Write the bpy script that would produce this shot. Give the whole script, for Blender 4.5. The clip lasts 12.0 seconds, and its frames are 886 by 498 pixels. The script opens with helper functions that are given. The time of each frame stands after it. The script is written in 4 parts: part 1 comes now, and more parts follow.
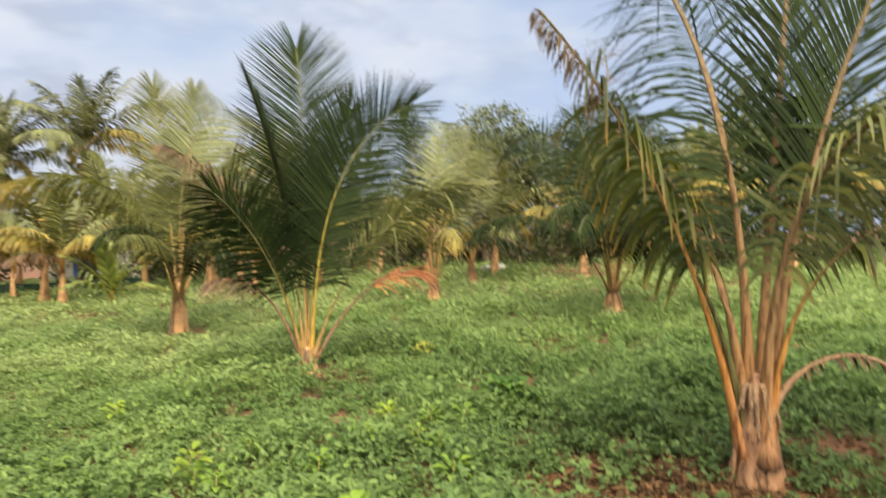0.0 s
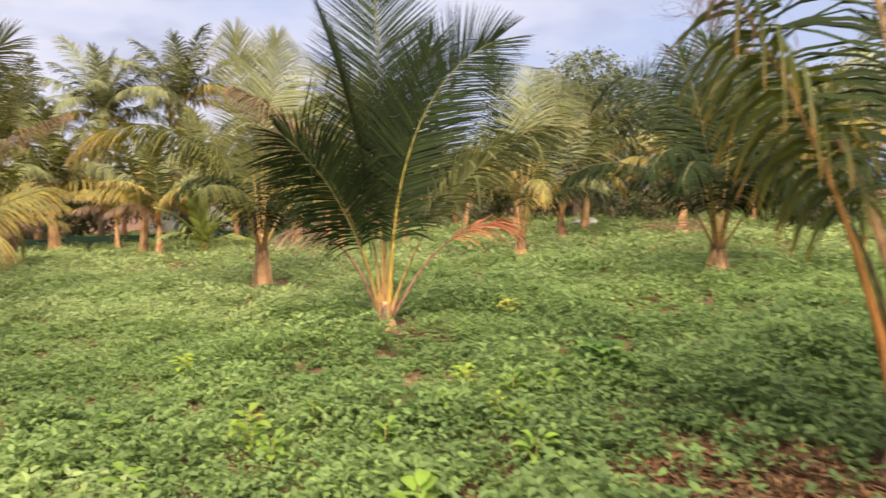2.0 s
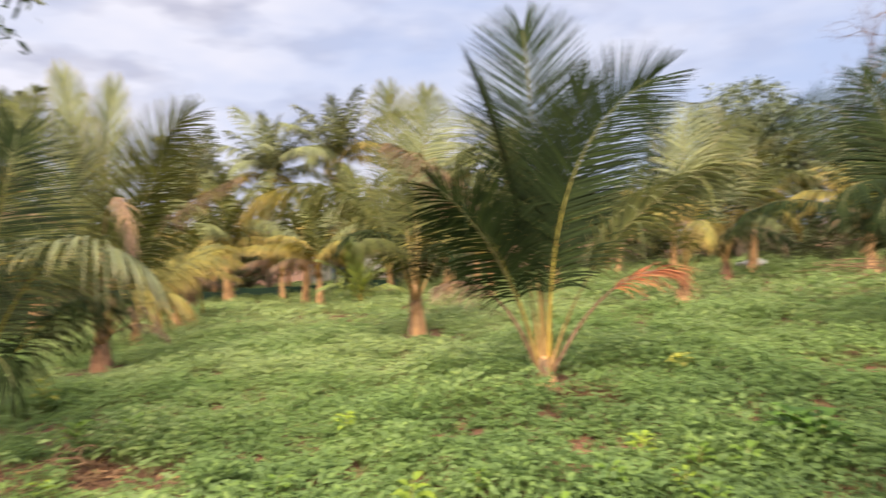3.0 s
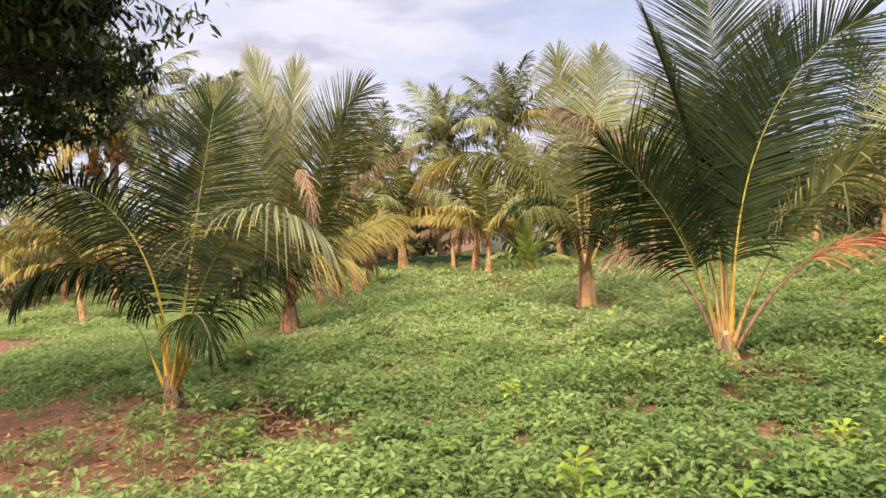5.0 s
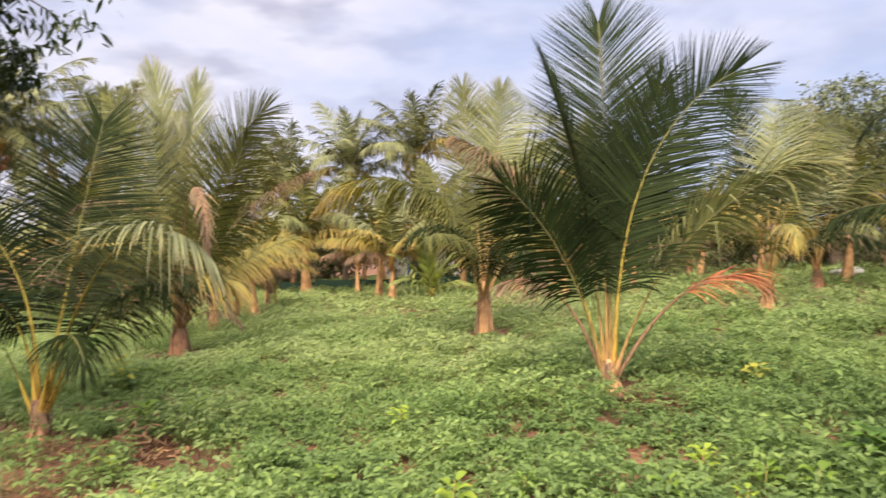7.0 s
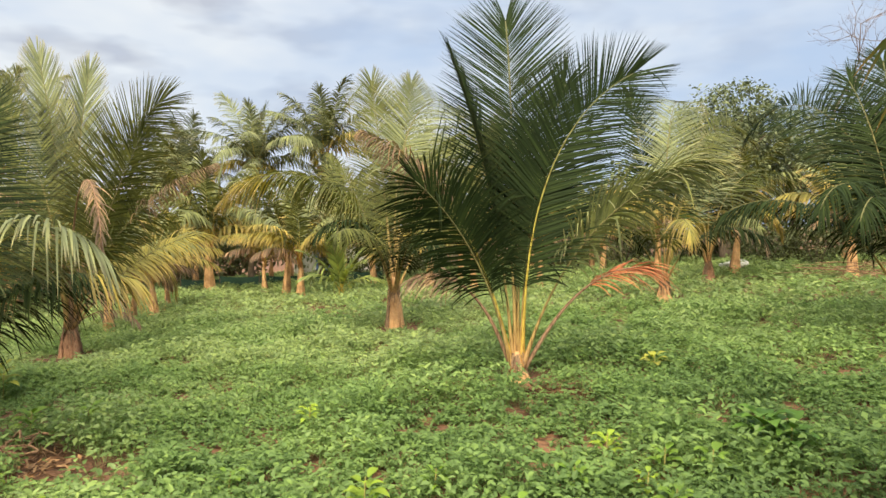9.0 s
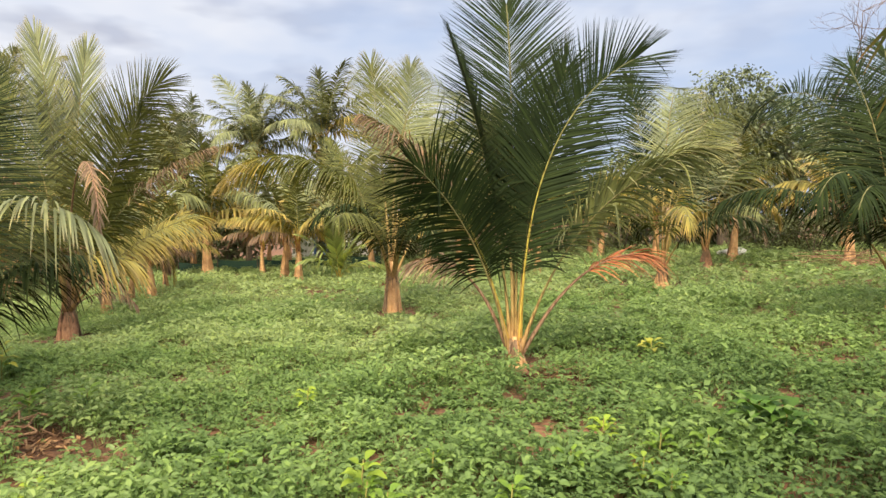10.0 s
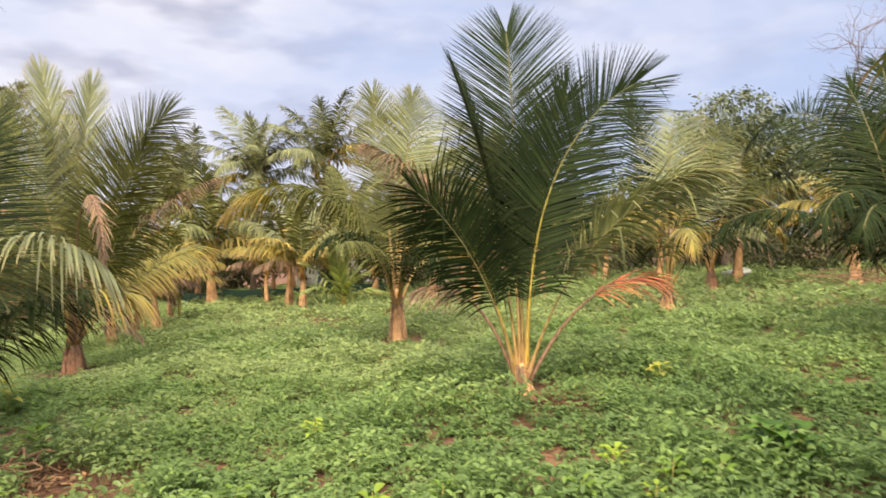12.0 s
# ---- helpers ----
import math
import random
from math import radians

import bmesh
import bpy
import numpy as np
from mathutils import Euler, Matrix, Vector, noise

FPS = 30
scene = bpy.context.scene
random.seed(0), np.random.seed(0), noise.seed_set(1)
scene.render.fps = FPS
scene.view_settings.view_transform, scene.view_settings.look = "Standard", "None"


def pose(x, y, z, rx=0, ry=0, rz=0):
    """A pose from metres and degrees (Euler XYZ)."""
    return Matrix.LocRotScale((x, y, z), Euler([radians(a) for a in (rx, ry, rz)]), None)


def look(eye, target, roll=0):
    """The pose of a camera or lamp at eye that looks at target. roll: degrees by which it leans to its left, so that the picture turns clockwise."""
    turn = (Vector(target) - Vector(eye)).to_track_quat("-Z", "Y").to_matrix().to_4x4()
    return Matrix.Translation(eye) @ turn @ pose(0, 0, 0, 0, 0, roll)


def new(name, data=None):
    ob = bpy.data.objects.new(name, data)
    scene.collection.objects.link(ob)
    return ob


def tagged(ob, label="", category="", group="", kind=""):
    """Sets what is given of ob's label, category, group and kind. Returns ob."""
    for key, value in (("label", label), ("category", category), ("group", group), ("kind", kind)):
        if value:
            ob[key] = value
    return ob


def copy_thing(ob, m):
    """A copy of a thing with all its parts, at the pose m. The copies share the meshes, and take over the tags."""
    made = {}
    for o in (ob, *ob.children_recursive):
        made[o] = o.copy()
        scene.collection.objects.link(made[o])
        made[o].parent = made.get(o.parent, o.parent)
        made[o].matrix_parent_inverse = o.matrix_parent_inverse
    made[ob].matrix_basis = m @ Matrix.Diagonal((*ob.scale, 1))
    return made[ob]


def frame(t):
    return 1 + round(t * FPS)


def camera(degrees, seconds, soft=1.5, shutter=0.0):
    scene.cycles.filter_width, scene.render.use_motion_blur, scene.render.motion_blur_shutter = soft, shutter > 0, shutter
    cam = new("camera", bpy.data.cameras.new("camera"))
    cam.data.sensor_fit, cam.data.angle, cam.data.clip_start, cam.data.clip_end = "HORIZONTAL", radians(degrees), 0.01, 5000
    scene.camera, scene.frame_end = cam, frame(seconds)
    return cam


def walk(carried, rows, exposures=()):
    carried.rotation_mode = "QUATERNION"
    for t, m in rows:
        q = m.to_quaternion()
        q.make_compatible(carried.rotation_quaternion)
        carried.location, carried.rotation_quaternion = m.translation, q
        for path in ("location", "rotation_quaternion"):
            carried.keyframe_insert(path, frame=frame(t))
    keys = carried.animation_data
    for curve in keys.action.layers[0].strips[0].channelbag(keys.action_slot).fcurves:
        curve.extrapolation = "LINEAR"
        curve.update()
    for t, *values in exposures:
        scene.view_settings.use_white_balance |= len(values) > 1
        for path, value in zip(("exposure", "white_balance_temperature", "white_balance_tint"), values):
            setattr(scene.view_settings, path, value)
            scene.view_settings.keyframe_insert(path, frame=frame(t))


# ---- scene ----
from collections import namedtuple

cam = camera(65.44, 12.0, soft=1.5, shutter=0.8)
# seconds, x, y, z, turn left, tilt up, lean right
ROWS = [
    (0.0, 0.000, -0.000, 1.500, -0.00, -1.17, 0.00),
    (0.5, 0.010, 0.135, 1.456, -2.03, -3.67, 1.42),
    (1.0, 0.083, 0.319, 1.461, 0.22, -1.69, 1.79),
    (1.5, 0.089, 0.438, 1.434, 4.91, -2.83, 1.26),
    (2.0, 0.021, 0.599, 1.421, 7.32, -4.86, -0.01),
    (2.5, -0.102, 0.796, 1.455, 12.79, -1.04, 0.66),
    (3.0, -0.135, 0.824, 1.476, 19.37, -0.93, 1.96),
    (3.5, -0.148, 0.854, 1.482, 27.06, -0.76, 1.07),
    (3.7, -0.150, 0.868, 1.479, 28.50, -0.88, 1.10),
    (5.3, -0.160, 0.966, 1.440, 33.66, -3.03, 2.48),
    (5.5, -0.159, 0.968, 1.439, 33.24, -2.83, 2.42),
    (6.0, -0.152, 0.957, 1.447, 30.97, -2.28, 1.68),
    (6.5, -0.107, 0.987, 1.444, 28.76, -1.40, 0.48),
    (7.0, -0.036, 0.979, 1.451, 25.88, -1.00, 0.38),
    (7.5, -0.041, 0.995, 1.456, 22.63, -0.36, 1.22),
    (9.3, -0.048, 1.001, 1.441, 18.12, -1.75, 0.30),
    (9.5, -0.048, 1.001, 1.440, 18.03, -2.02, 0.25),
    (10.0, -0.052, 0.998, 1.439, 18.24, -2.63, 0.00),
    (10.5, -0.049, 0.998, 1.439, 18.06, -2.93, 0.24),
    (11.0, -0.051, 0.999, 1.439, 17.24, -2.74, 0.57),
    (11.5, -0.040, 0.994, 1.459, 17.05, -1.70, 1.20),
    (12.0, -0.066, 0.998, 1.459, 18.50, -0.54, 1.06),
]
walk(cam, [(t, pose(x, y, z, 90 + tilt, lean, turn)) for t, x, y, z, turn, tilt, lean in ROWS],
     [(0.0, 0.86, 6480, -2), (0.5, 0.88, 6500, 5), (2.5, 0.9, 6450, 8), (3.5, 0.9, 6250, 3), (5.5, 0.95, 6550, 9), (7.5, 0.92, 6300, 7), (9.5, 0.86, 6420, -8), (10.5, 0.9, 6400, 6), (12.0, 0.9, 6330, 5)])

# ---- light: a veiled warm sun behind the eye and a hazy late-day sky with soft cloud ----
SUN_ELEVATION, SUN_BEARING = 57.0, 176.0        # bearing: degrees clockwise from +y
scene.view_settings.exposure = 0.9
world = bpy.data.worlds.new("evening_sky")
scene.world = world
world.use_nodes = True
wn, wl = world.node_tree.nodes, world.node_tree.links
wn.clear()
sky = wn.new("ShaderNodeTexSky")
sky.sky_type, sky.sun_disc = "NISHITA", False
sky.sun_elevation, sky.sun_rotation = radians(SUN_ELEVATION), radians(SUN_BEARING)
sky.air_density, sky.dust_density, sky.ozone_density = 1.0, 2.5, 1.5
where = wn.new("ShaderNodeTexCoord")
stretch = wn.new("ShaderNodeMapping")
stretch.inputs["Scale"].default_value = (1.3, 1.3, 3.6)
cloud = wn.new("ShaderNodeTexNoise")
cloud.inputs["Scale"].default_value, cloud.inputs["Detail"].default_value = 1.8, 4.0
cloud.inputs["Roughness"].default_value = 0.55
cover = wn.new("ShaderNodeMapRange")
cover.inputs["From Min"].default_value, cover.inputs["From Max"].default_value = 0.46, 0.78
cover.inputs["To Max"].default_value = 0.85
tint = wn.new("ShaderNodeTexNoise")
tint.inputs["Scale"].default_value, tint.inputs["Detail"].default_value = 5.5, 3.0
shade = wn.new("ShaderNodeValToRGB")
shade.color_ramp.elements[0].position, shade.color_ramp.elements[0].color = 0.36, (0.60, 0.565, 0.67, 1)
shade.color_ramp.elements[1].position, shade.color_ramp.elements[1].color = 0.54, (0.92, 0.86, 0.94, 1)
haze = wn.new("ShaderNodeMix")
haze.data_type = "RGBA"
haze.inputs[0].default_value = 0.80
haze.inputs[7].default_value = (0.60, 0.655, 0.93, 1)
dim = wn.new("ShaderNodeMix")
dim.data_type, dim.blend_type = "RGBA", "MULTIPLY"
dim.inputs[0].default_value = 1.0
dim.inputs[7].default_value = (0.12, 0.12, 0.12, 1)
mixed = wn.new("ShaderNodeMix")
mixed.data_type = "RGBA"
ground_glow = wn.new("ShaderNodeBackground")
out = wn.new("ShaderNodeOutputWorld")
wl.new(where.outputs["Generated"], stretch.inputs["Vector"])
wl.new(stretch.outputs["Vector"], cloud.inputs["Vector"])
wl.new(stretch.outputs["Vector"], tint.inputs["Vector"])
axes = wn.new("ShaderNodeSeparateXYZ")
wl.new(where.outputs["Generated"], axes.inputs["Vector"])
bank = wn.new("ShaderNodeMath")
bank.operation = "MULTIPLY_ADD"
bank.inputs[1].default_value = -0.34
wl.new(axes.outputs["X"], bank.inputs[0])
wl.new(cloud.outputs["Fac"], bank.inputs[2])
wl.new(bank.outputs[0], cover.inputs["Value"])
wl.new(tint.outputs["Fac"], shade.inputs["Fac"])
wl.new(sky.outputs["Color"], dim.inputs[6])
wl.new(dim.outputs[2], haze.inputs[6])
wl.new(haze.outputs[2], mixed.inputs[6])
wl.new(shade.outputs["Color"], mixed.inputs[7])
wl.new(cover.outputs["Result"], mixed.inputs[0])
wl.new(mixed.outputs[2], ground_glow.inputs["Color"])
ground_glow.inputs["Strength"].default_value = 0.575
wl.new(ground_glow.outputs["Background"], out.inputs["Surface"])

lamp = bpy.data.lights.new("sun", "SUN")
lamp.energy, lamp.angle, lamp.color = 5.9, radians(72), (1.0, 0.83, 0.62)
sun = new("sun", lamp)
b, e = radians(SUN_BEARING), radians(SUN_ELEVATION)
sun.matrix_world = look((20 * math.sin(b), 20 * math.cos(b), 20), (20 * math.sin(b) - math.sin(b) * math.cos(e), 20 * math.cos(b) - math.cos(b) * math.cos(e), 20 - math.sin(e)))

# ---- materials ----
def node_material(name):
    m = bpy.data.materials.new(name)
    m.use_nodes = True
    n, l = m.node_tree.nodes, m.node_tree.links
    return m, n, l, n["Principled BSDF"]


def ramp(n, stops):
    r = n.new("ShaderNodeValToRGB")
    while len(r.color_ramp.elements) < len(stops):
        r.color_ramp.elements.new(0.5)
    for el, (p, c) in zip(r.color_ramp.elements, stops):
        el.position, el.color = p, (*c, 1)
    return r


def mul(n, l, a, b, fac=1.0):
    m = n.new("ShaderNodeMix")
    m.data_type, m.blend_type = "RGBA", "MULTIPLY"
    m.inputs[0].default_value = fac
    l.new(a, m.inputs[6])
    l.new(b, m.inputs[7])
    return m.outputs[2]


def leaf_material(name, along_stops, dark=0.55, light=1.35, rough=0.42, through_light=0.3, glow=(1.25, 1.2, 0.5), spec=0.45):
    """A thin leaf: colour runs along it, differs from leaf to leaf and in blotches, and lets light through."""
    m, n, l, p = node_material(name)
    along = n.new("ShaderNodeAttribute")
    along.attribute_name = "along"
    base = ramp(n, along_stops)
    l.new(along.outputs["Fac"], base.inputs["Fac"])
    geo = n.new("ShaderNodeNewGeometry")
    vary = ramp(n, [(0.0, (dark, dark, dark)), (0.6, (1, 1, 1)), (1.0, (light * 1.06, light, light * 0.8))])
    who = n.new("ShaderNodeObjectInfo")
    both = n.new("ShaderNodeMath")
    both.operation = "ADD"
    l.new(geo.outputs["Random Per Island"], both.inputs[0])
    l.new(who.outputs["Random"], both.inputs[1])
    part_of = n.new("ShaderNodeMath")
    part_of.operation = "FRACT"
    l.new(both.outputs[0], part_of.inputs[0])
    l.new(part_of.outputs[0], vary.inputs["Fac"])
    blot = n.new("ShaderNodeTexNoise")
    blot.inputs["Scale"].default_value, blot.inputs["Detail"].default_value = 3.0, 5.0
    pos = n.new("ShaderNodeNewGeometry")
    l.new(pos.outputs["Position"], blot.inputs["Vector"])
    blots = ramp(n, [(0.3, (0.72, 0.74, 0.7)), (0.7, (1.2, 1.16, 1.0))])
    l.new(blot.outputs["Fac"], blots.inputs["Fac"])
    c = mul(n, l, mul(n, l, base.outputs["Color"], vary.outputs["Color"]), blots.outputs["Color"])
    l.new(c, p.inputs["Base Color"])
    p.inputs["Roughness"].default_value = rough
    p.inputs["Specular IOR Level"].default_value = spec
    back = n.new("ShaderNodeBsdfTranslucent")
    g = n.new("ShaderNodeMix")
    g.data_type, g.blend_type = "RGBA", "MULTIPLY"
    g.inputs[0].default_value, g.inputs[7].default_value = 1.0, (*glow, 1)
    l.new(c, g.inputs[6])
    l.new(g.outputs[2], back.inputs["Color"])
    mx = n.new("ShaderNodeMixShader")
    mx.inputs[0].default_value = through_light
    l.new(p.outputs["BSDF"], mx.inputs[1])
    l.new(back.outputs["BSDF"], mx.inputs[2])
    l.new(mx.outputs["Shader"], n["Material Output"].inputs["Surface"])
    return m


def rough_material(name, stops, scale=(6, 6, 6), detail=8, rough=0.85, bump=0.4, size=1.0, coarse=0.8):
    """An opaque matt surface with grain and larger stains."""
    m, n, l, p = node_material(name)
    co = n.new("ShaderNodeTexCoord")
    mp = n.new("ShaderNodeMapping")
    mp.inputs["Scale"].default_value = scale
    l.new(co.outputs["Object"], mp.inputs["Vector"])
    fine = n.new("ShaderNodeTexNoise")
    fine.inputs["Scale"].default_value, fine.inputs["Detail"].default_value = 4.0 * size, detail
    l.new(mp.outputs["Vector"], fine.inputs["Vector"])
    c = ramp(n, stops)
    l.new(fine.outputs["Fac"], c.inputs["Fac"])
    big = n.new("ShaderNodeTexNoise")
    big.inputs["Scale"].default_value, big.inputs["Detail"].default_value = coarse, 4
    l.new(co.outputs["Object"], big.inputs["Vector"])
    stain = ramp(n, [(0.35, (0.68, 0.66, 0.62)), (0.65, (1.18, 1.14, 1.06))])
    l.new(big.outputs["Fac"], stain.inputs["Fac"])
    l.new(mul(n, l, c.outputs["Color"], stain.outputs["Color"]), p.inputs["Base Color"])
    p.inputs["Roughness"].default_value = rough
    bp = n.new("ShaderNodeBump")
    bp.inputs["Strength"].default_value, bp.inputs["Distance"].default_value = bump, 0.02
    l.new(fine.outputs["Fac"], bp.inputs["Height"])
    l.new(bp.outputs["Normal"], p.inputs["Normal"])
    return m


FROND = {
    "g": leaf_material("palm_leaf_green", [(0.0, (0.023, 0.035, 0.013)), (0.75, (0.020, 0.031, 0.013)), (0.93, (0.042, 0.045, 0.019)), (1.0, (0.11, 0.08, 0.046))], rough=0.62, spec=0.06, through_light=0.10),
    "l": leaf_material("palm_leaf_pale_green", [(0.0, (0.205, 0.222, 0.105)), (0.7, (0.195, 0.21, 0.11)), (0.92, (0.26, 0.23, 0.125)), (1.0, (0.36, 0.27, 0.16))], spec=0.18, rough=0.6, through_light=0.26, glow=(1.1, 1.1, 0.7)),
    "o": leaf_material("palm_leaf_olive", [(0.0, (0.121, 0.132, 0.052)), (0.7, (0.110, 0.119, 0.052)), (0.9, (0.168, 0.151, 0.069)), (1.0, (0.291, 0.213, 0.123))], rough=0.66, spec=0.10, through_light=0.26),
    # grey-green fronds; on the far palms it also paints in distance haze
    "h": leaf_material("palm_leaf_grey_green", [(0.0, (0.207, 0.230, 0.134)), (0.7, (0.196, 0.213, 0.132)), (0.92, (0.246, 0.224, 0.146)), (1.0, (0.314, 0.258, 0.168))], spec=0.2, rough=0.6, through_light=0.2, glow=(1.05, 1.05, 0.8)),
    "c": leaf_material("palm_leaf_brown", [(0.0, (0.085, 0.062, 0.042)), (0.6, (0.115, 0.080, 0.056)), (1.0, (0.17, 0.12, 0.088))], spec=0.15, rough=0.75, through_light=0.1, glow=(1, 0.85, 0.7)),
    "y": leaf_material("palm_leaf_yellowing", [(0.0, (0.269, 0.246, 0.078)), (0.5, (0.325, 0.269, 0.095)), (0.8, (0.392, 0.291, 0.123)), (1.0, (0.448, 0.302, 0.168))], spec=0.2, rough=0.6),
    "m": leaf_material("palm_leaf_mottled", [(0.0, (0.067, 0.084, 0.025)), (0.68, (0.081, 0.092, 0.027)), (0.86, (0.179, 0.134, 0.036)), (0.96, (0.426, 0.202, 0.056)), (1.0, (0.381, 0.190, 0.084))], rough=0.5, spec=0.3),
    "b": leaf_material("palm_leaf_browning", [(0.0, (0.19, 0.145, 0.095)), (0.3, (0.24, 0.165, 0.13)), (0.65, (0.30, 0.195, 0.165)), (1.0, (0.35, 0.25, 0.215))], spec=0.2, rough=0.7),
    "d": leaf_material("palm_leaf_dry", [(0.0, (0.21, 0.145, 0.11)), (0.5, (0.29, 0.20, 0.16)), (1.0, (0.38, 0.30, 0.24))], spec=0.15, rough=0.8, through_light=0.15, glow=(1, 0.8, 0.6)),
    "r": leaf_material("palm_leaf_red_dry", [(0.0, (0.42, 0.15, 0.09)), (0.6, (0.50, 0.20, 0.12)), (1.0, (0.55, 0.32, 0.20))], spec=0.15, rough=0.8, through_light=0.2, glow=(1.1, 0.8, 0.6)),
    "s": leaf_material("palm_leaf_young", [(0.0, (0.20, 0.25, 0.075)), (0.7, (0.21, 0.26, 0.09)), (1.0, (0.28, 0.28, 0.11))]),
}


def stalk_material(name, stops, rough=0.68):
    m, n, l, p = node_material(name)
    along = n.new("ShaderNodeAttribute")
    along.attribute_name = "along"
    base = ramp(n, stops)
    l.new(along.outputs["Fac"], base.inputs["Fac"])
    co = n.new("ShaderNodeTexCoord")
    mp = n.new("ShaderNodeMapping")
    mp.inputs["Scale"].default_value = (18, 18, 2.2)
    l.new(co.outputs["Object"], mp.inputs["Vector"])
    noi = n.new("ShaderNodeTexNoise")
    noi.inputs["Scale"].default_value, noi.inputs["Detail"].default_value = 3.0, 6
    l.new(mp.outputs["Vector"], noi.inputs["Vector"])
    p.inputs["Specular IOR Level"].default_value = 0.2
    st = ramp(n, [(0.34, (0.36, 0.29, 0.24)), (0.46, (0.85, 0.82, 0.78)), (0.56, (1, 1, 1)), (0.72, (1.2, 1.12, 0.98))])
    l.new(noi.outputs["Fac"], st.inputs["Fac"])
    l.new(mul(n, l, base.outputs["Color"], st.outputs["Color"]), p.inputs["Base Color"])
    p.inputs["Roughness"].default_value = rough
    bp = n.new("ShaderNodeBump")
    bp.inputs["Strength"].default_value, bp.inputs["Distance"].default_value = 0.25, 0.01
    l.new(noi.outputs["Fac"], bp.inputs["Height"])
    l.new(bp.outputs["Normal"], p.inputs["Normal"])
    return m


STALK = {
    "g": stalk_material("stalk_yellow_green", [(0.0, (0.42, 0.22, 0.09)), (0.08, (0.50, 0.34, 0.07)), (0.36, (0.46, 0.37, 0.07)), (0.6, (0.25, 0.23, 0.07)), (1.0, (0.12, 0.13, 0.06))]),
    "p": stalk_material("stalk_pale_olive", [(0.0, (0.40, 0.23, 0.11)), (0.12, (0.38, 0.26, 0.10)), (0.35, (0.24, 0.20, 0.08)), (1.0, (0.13, 0.13, 0.06))]),
    "k": stalk_material("stalk_dark_olive", [(0.0, (0.13, 0.09, 0.04)), (0.5, (0.10, 0.09, 0.035)), (1.0, (0.07, 0.075, 0.03))]),
    "o": stalk_material("stalk_orange", [(0.0, (0.34, 0.16, 0.08)), (0.2, (0.42, 0.19, 0.055)), (0.42, (0.34, 0.19, 0.06)), (0.6, (0.17, 0.12, 0.05)), (1.0, (0.11, 0.09, 0.045))]),
    "w": stalk_material("stalk_brown_orange", [(0.0, (0.26, 0.14, 0.08)), (0.12, (0.30, 0.155, 0.07)), (0.3, (0.25, 0.15, 0.075)), (0.7, (0.18, 0.125, 0.07)), (1.0, (0.14, 0.11, 0.06))]),
    "d": stalk_material("stalk_dry", [(0.0, (0.30, 0.19, 0.12)), (0.5, (0.28, 0.17, 0.11)), (1.0, (0.34, 0.20, 0.14))], rough=0.8),
}
def streaky_bark(name, stops, cracks=0.35):
    """Fibrous stem: upright streaks, dark cracks and larger weathered stains."""
    m, n, l, p = node_material(name)
    co = n.new("ShaderNodeTexCoord")

    def grain(scale, detail, stretch, rough=0.65):
        mp = n.new("ShaderNodeMapping")
        mp.inputs["Scale"].default_value = stretch
        l.new(co.outputs["Object"], mp.inputs["Vector"])
        t = n.new("ShaderNodeTexNoise")
        t.inputs["Scale"].default_value, t.inputs["Detail"].default_value, t.inputs["Roughness"].default_value = scale, detail, rough
        l.new(mp.outputs["Vector"], t.inputs["Vector"])
        return t.outputs["Fac"]

    streak, crack, stain = grain(11, 9, (3, 3, 0.35)), grain(9, 6, (2.2, 2.2, 0.8), 0.75), grain(3.2, 5, (1, 1, 1))
    c = ramp(n, stops)
    l.new(streak, c.inputs["Fac"])
    k = ramp(n, [(cracks, (0.22, 0.17, 0.14)), (cracks + 0.10, (1, 1, 1))])
    l.new(crack, k.inputs["Fac"])
    w = ramp(n, [(0.32, (0.52, 0.47, 0.43)), (0.52, (1, 0.98, 0.95)), (0.72, (1.2, 1.14, 1.06))])
    l.new(stain, w.inputs["Fac"])
    l.new(mul(n, l, mul(n, l, c.outputs["Color"], k.outputs["Color"]), w.outputs["Color"]), p.inputs["Base Color"])
    p.inputs["Roughness"].default_value = 0.85
    bp = n.new("ShaderNodeBump")
    bp.inputs["Strength"].default_value, bp.inputs["Distance"].default_value = 0.9, 0.02
    l.new(crack, bp.inputs["Height"])
    bp2 = n.new("ShaderNodeBump")
    bp2.inputs["Strength"].default_value, bp2.inputs["Distance"].default_value = 0.7, 0.01
    l.new(streak, bp2.inputs["Height"])
    l.new(bp.outputs["Normal"], bp2.inputs["Normal"])
    l.new(bp2.outputs["Normal"], p.inputs["Normal"])
    return m


BARK = streaky_bark("palm_bark", [(0.25, (0.20, 0.10, 0.058)), (0.5, (0.40, 0.21, 0.12)), (0.75, (0.55, 0.34, 0.215))], 0.37)
RAW_BARK = streaky_bark("fibrous_palm_bark", [(0.25, (0.13, 0.065, 0.038)), (0.5, (0.28, 0.15, 0.085)), (0.75, (0.45, 0.28, 0.175))], 0.40)
SHEATH = streaky_bark("palm_sheath", [(0.25, (0.22, 0.11, 0.065)), (0.5, (0.42, 0.22, 0.13)), (0.8, (0.57, 0.36, 0.235))], 0.35)
PALE_BARK = streaky_bark("pale_palm_bark", [(0.25, (0.44, 0.23, 0.11)), (0.5, (0.66, 0.39, 0.19)), (0.75, (0.78, 0.54, 0.32))], 0.28)
FIBRE = rough_material("palm_fibre", [(0.3, (0.12, 0.07, 0.045)), (0.7, (0.38, 0.25, 0.16))], scale=(20, 20, 3), bump=0.9, rough=0.95)
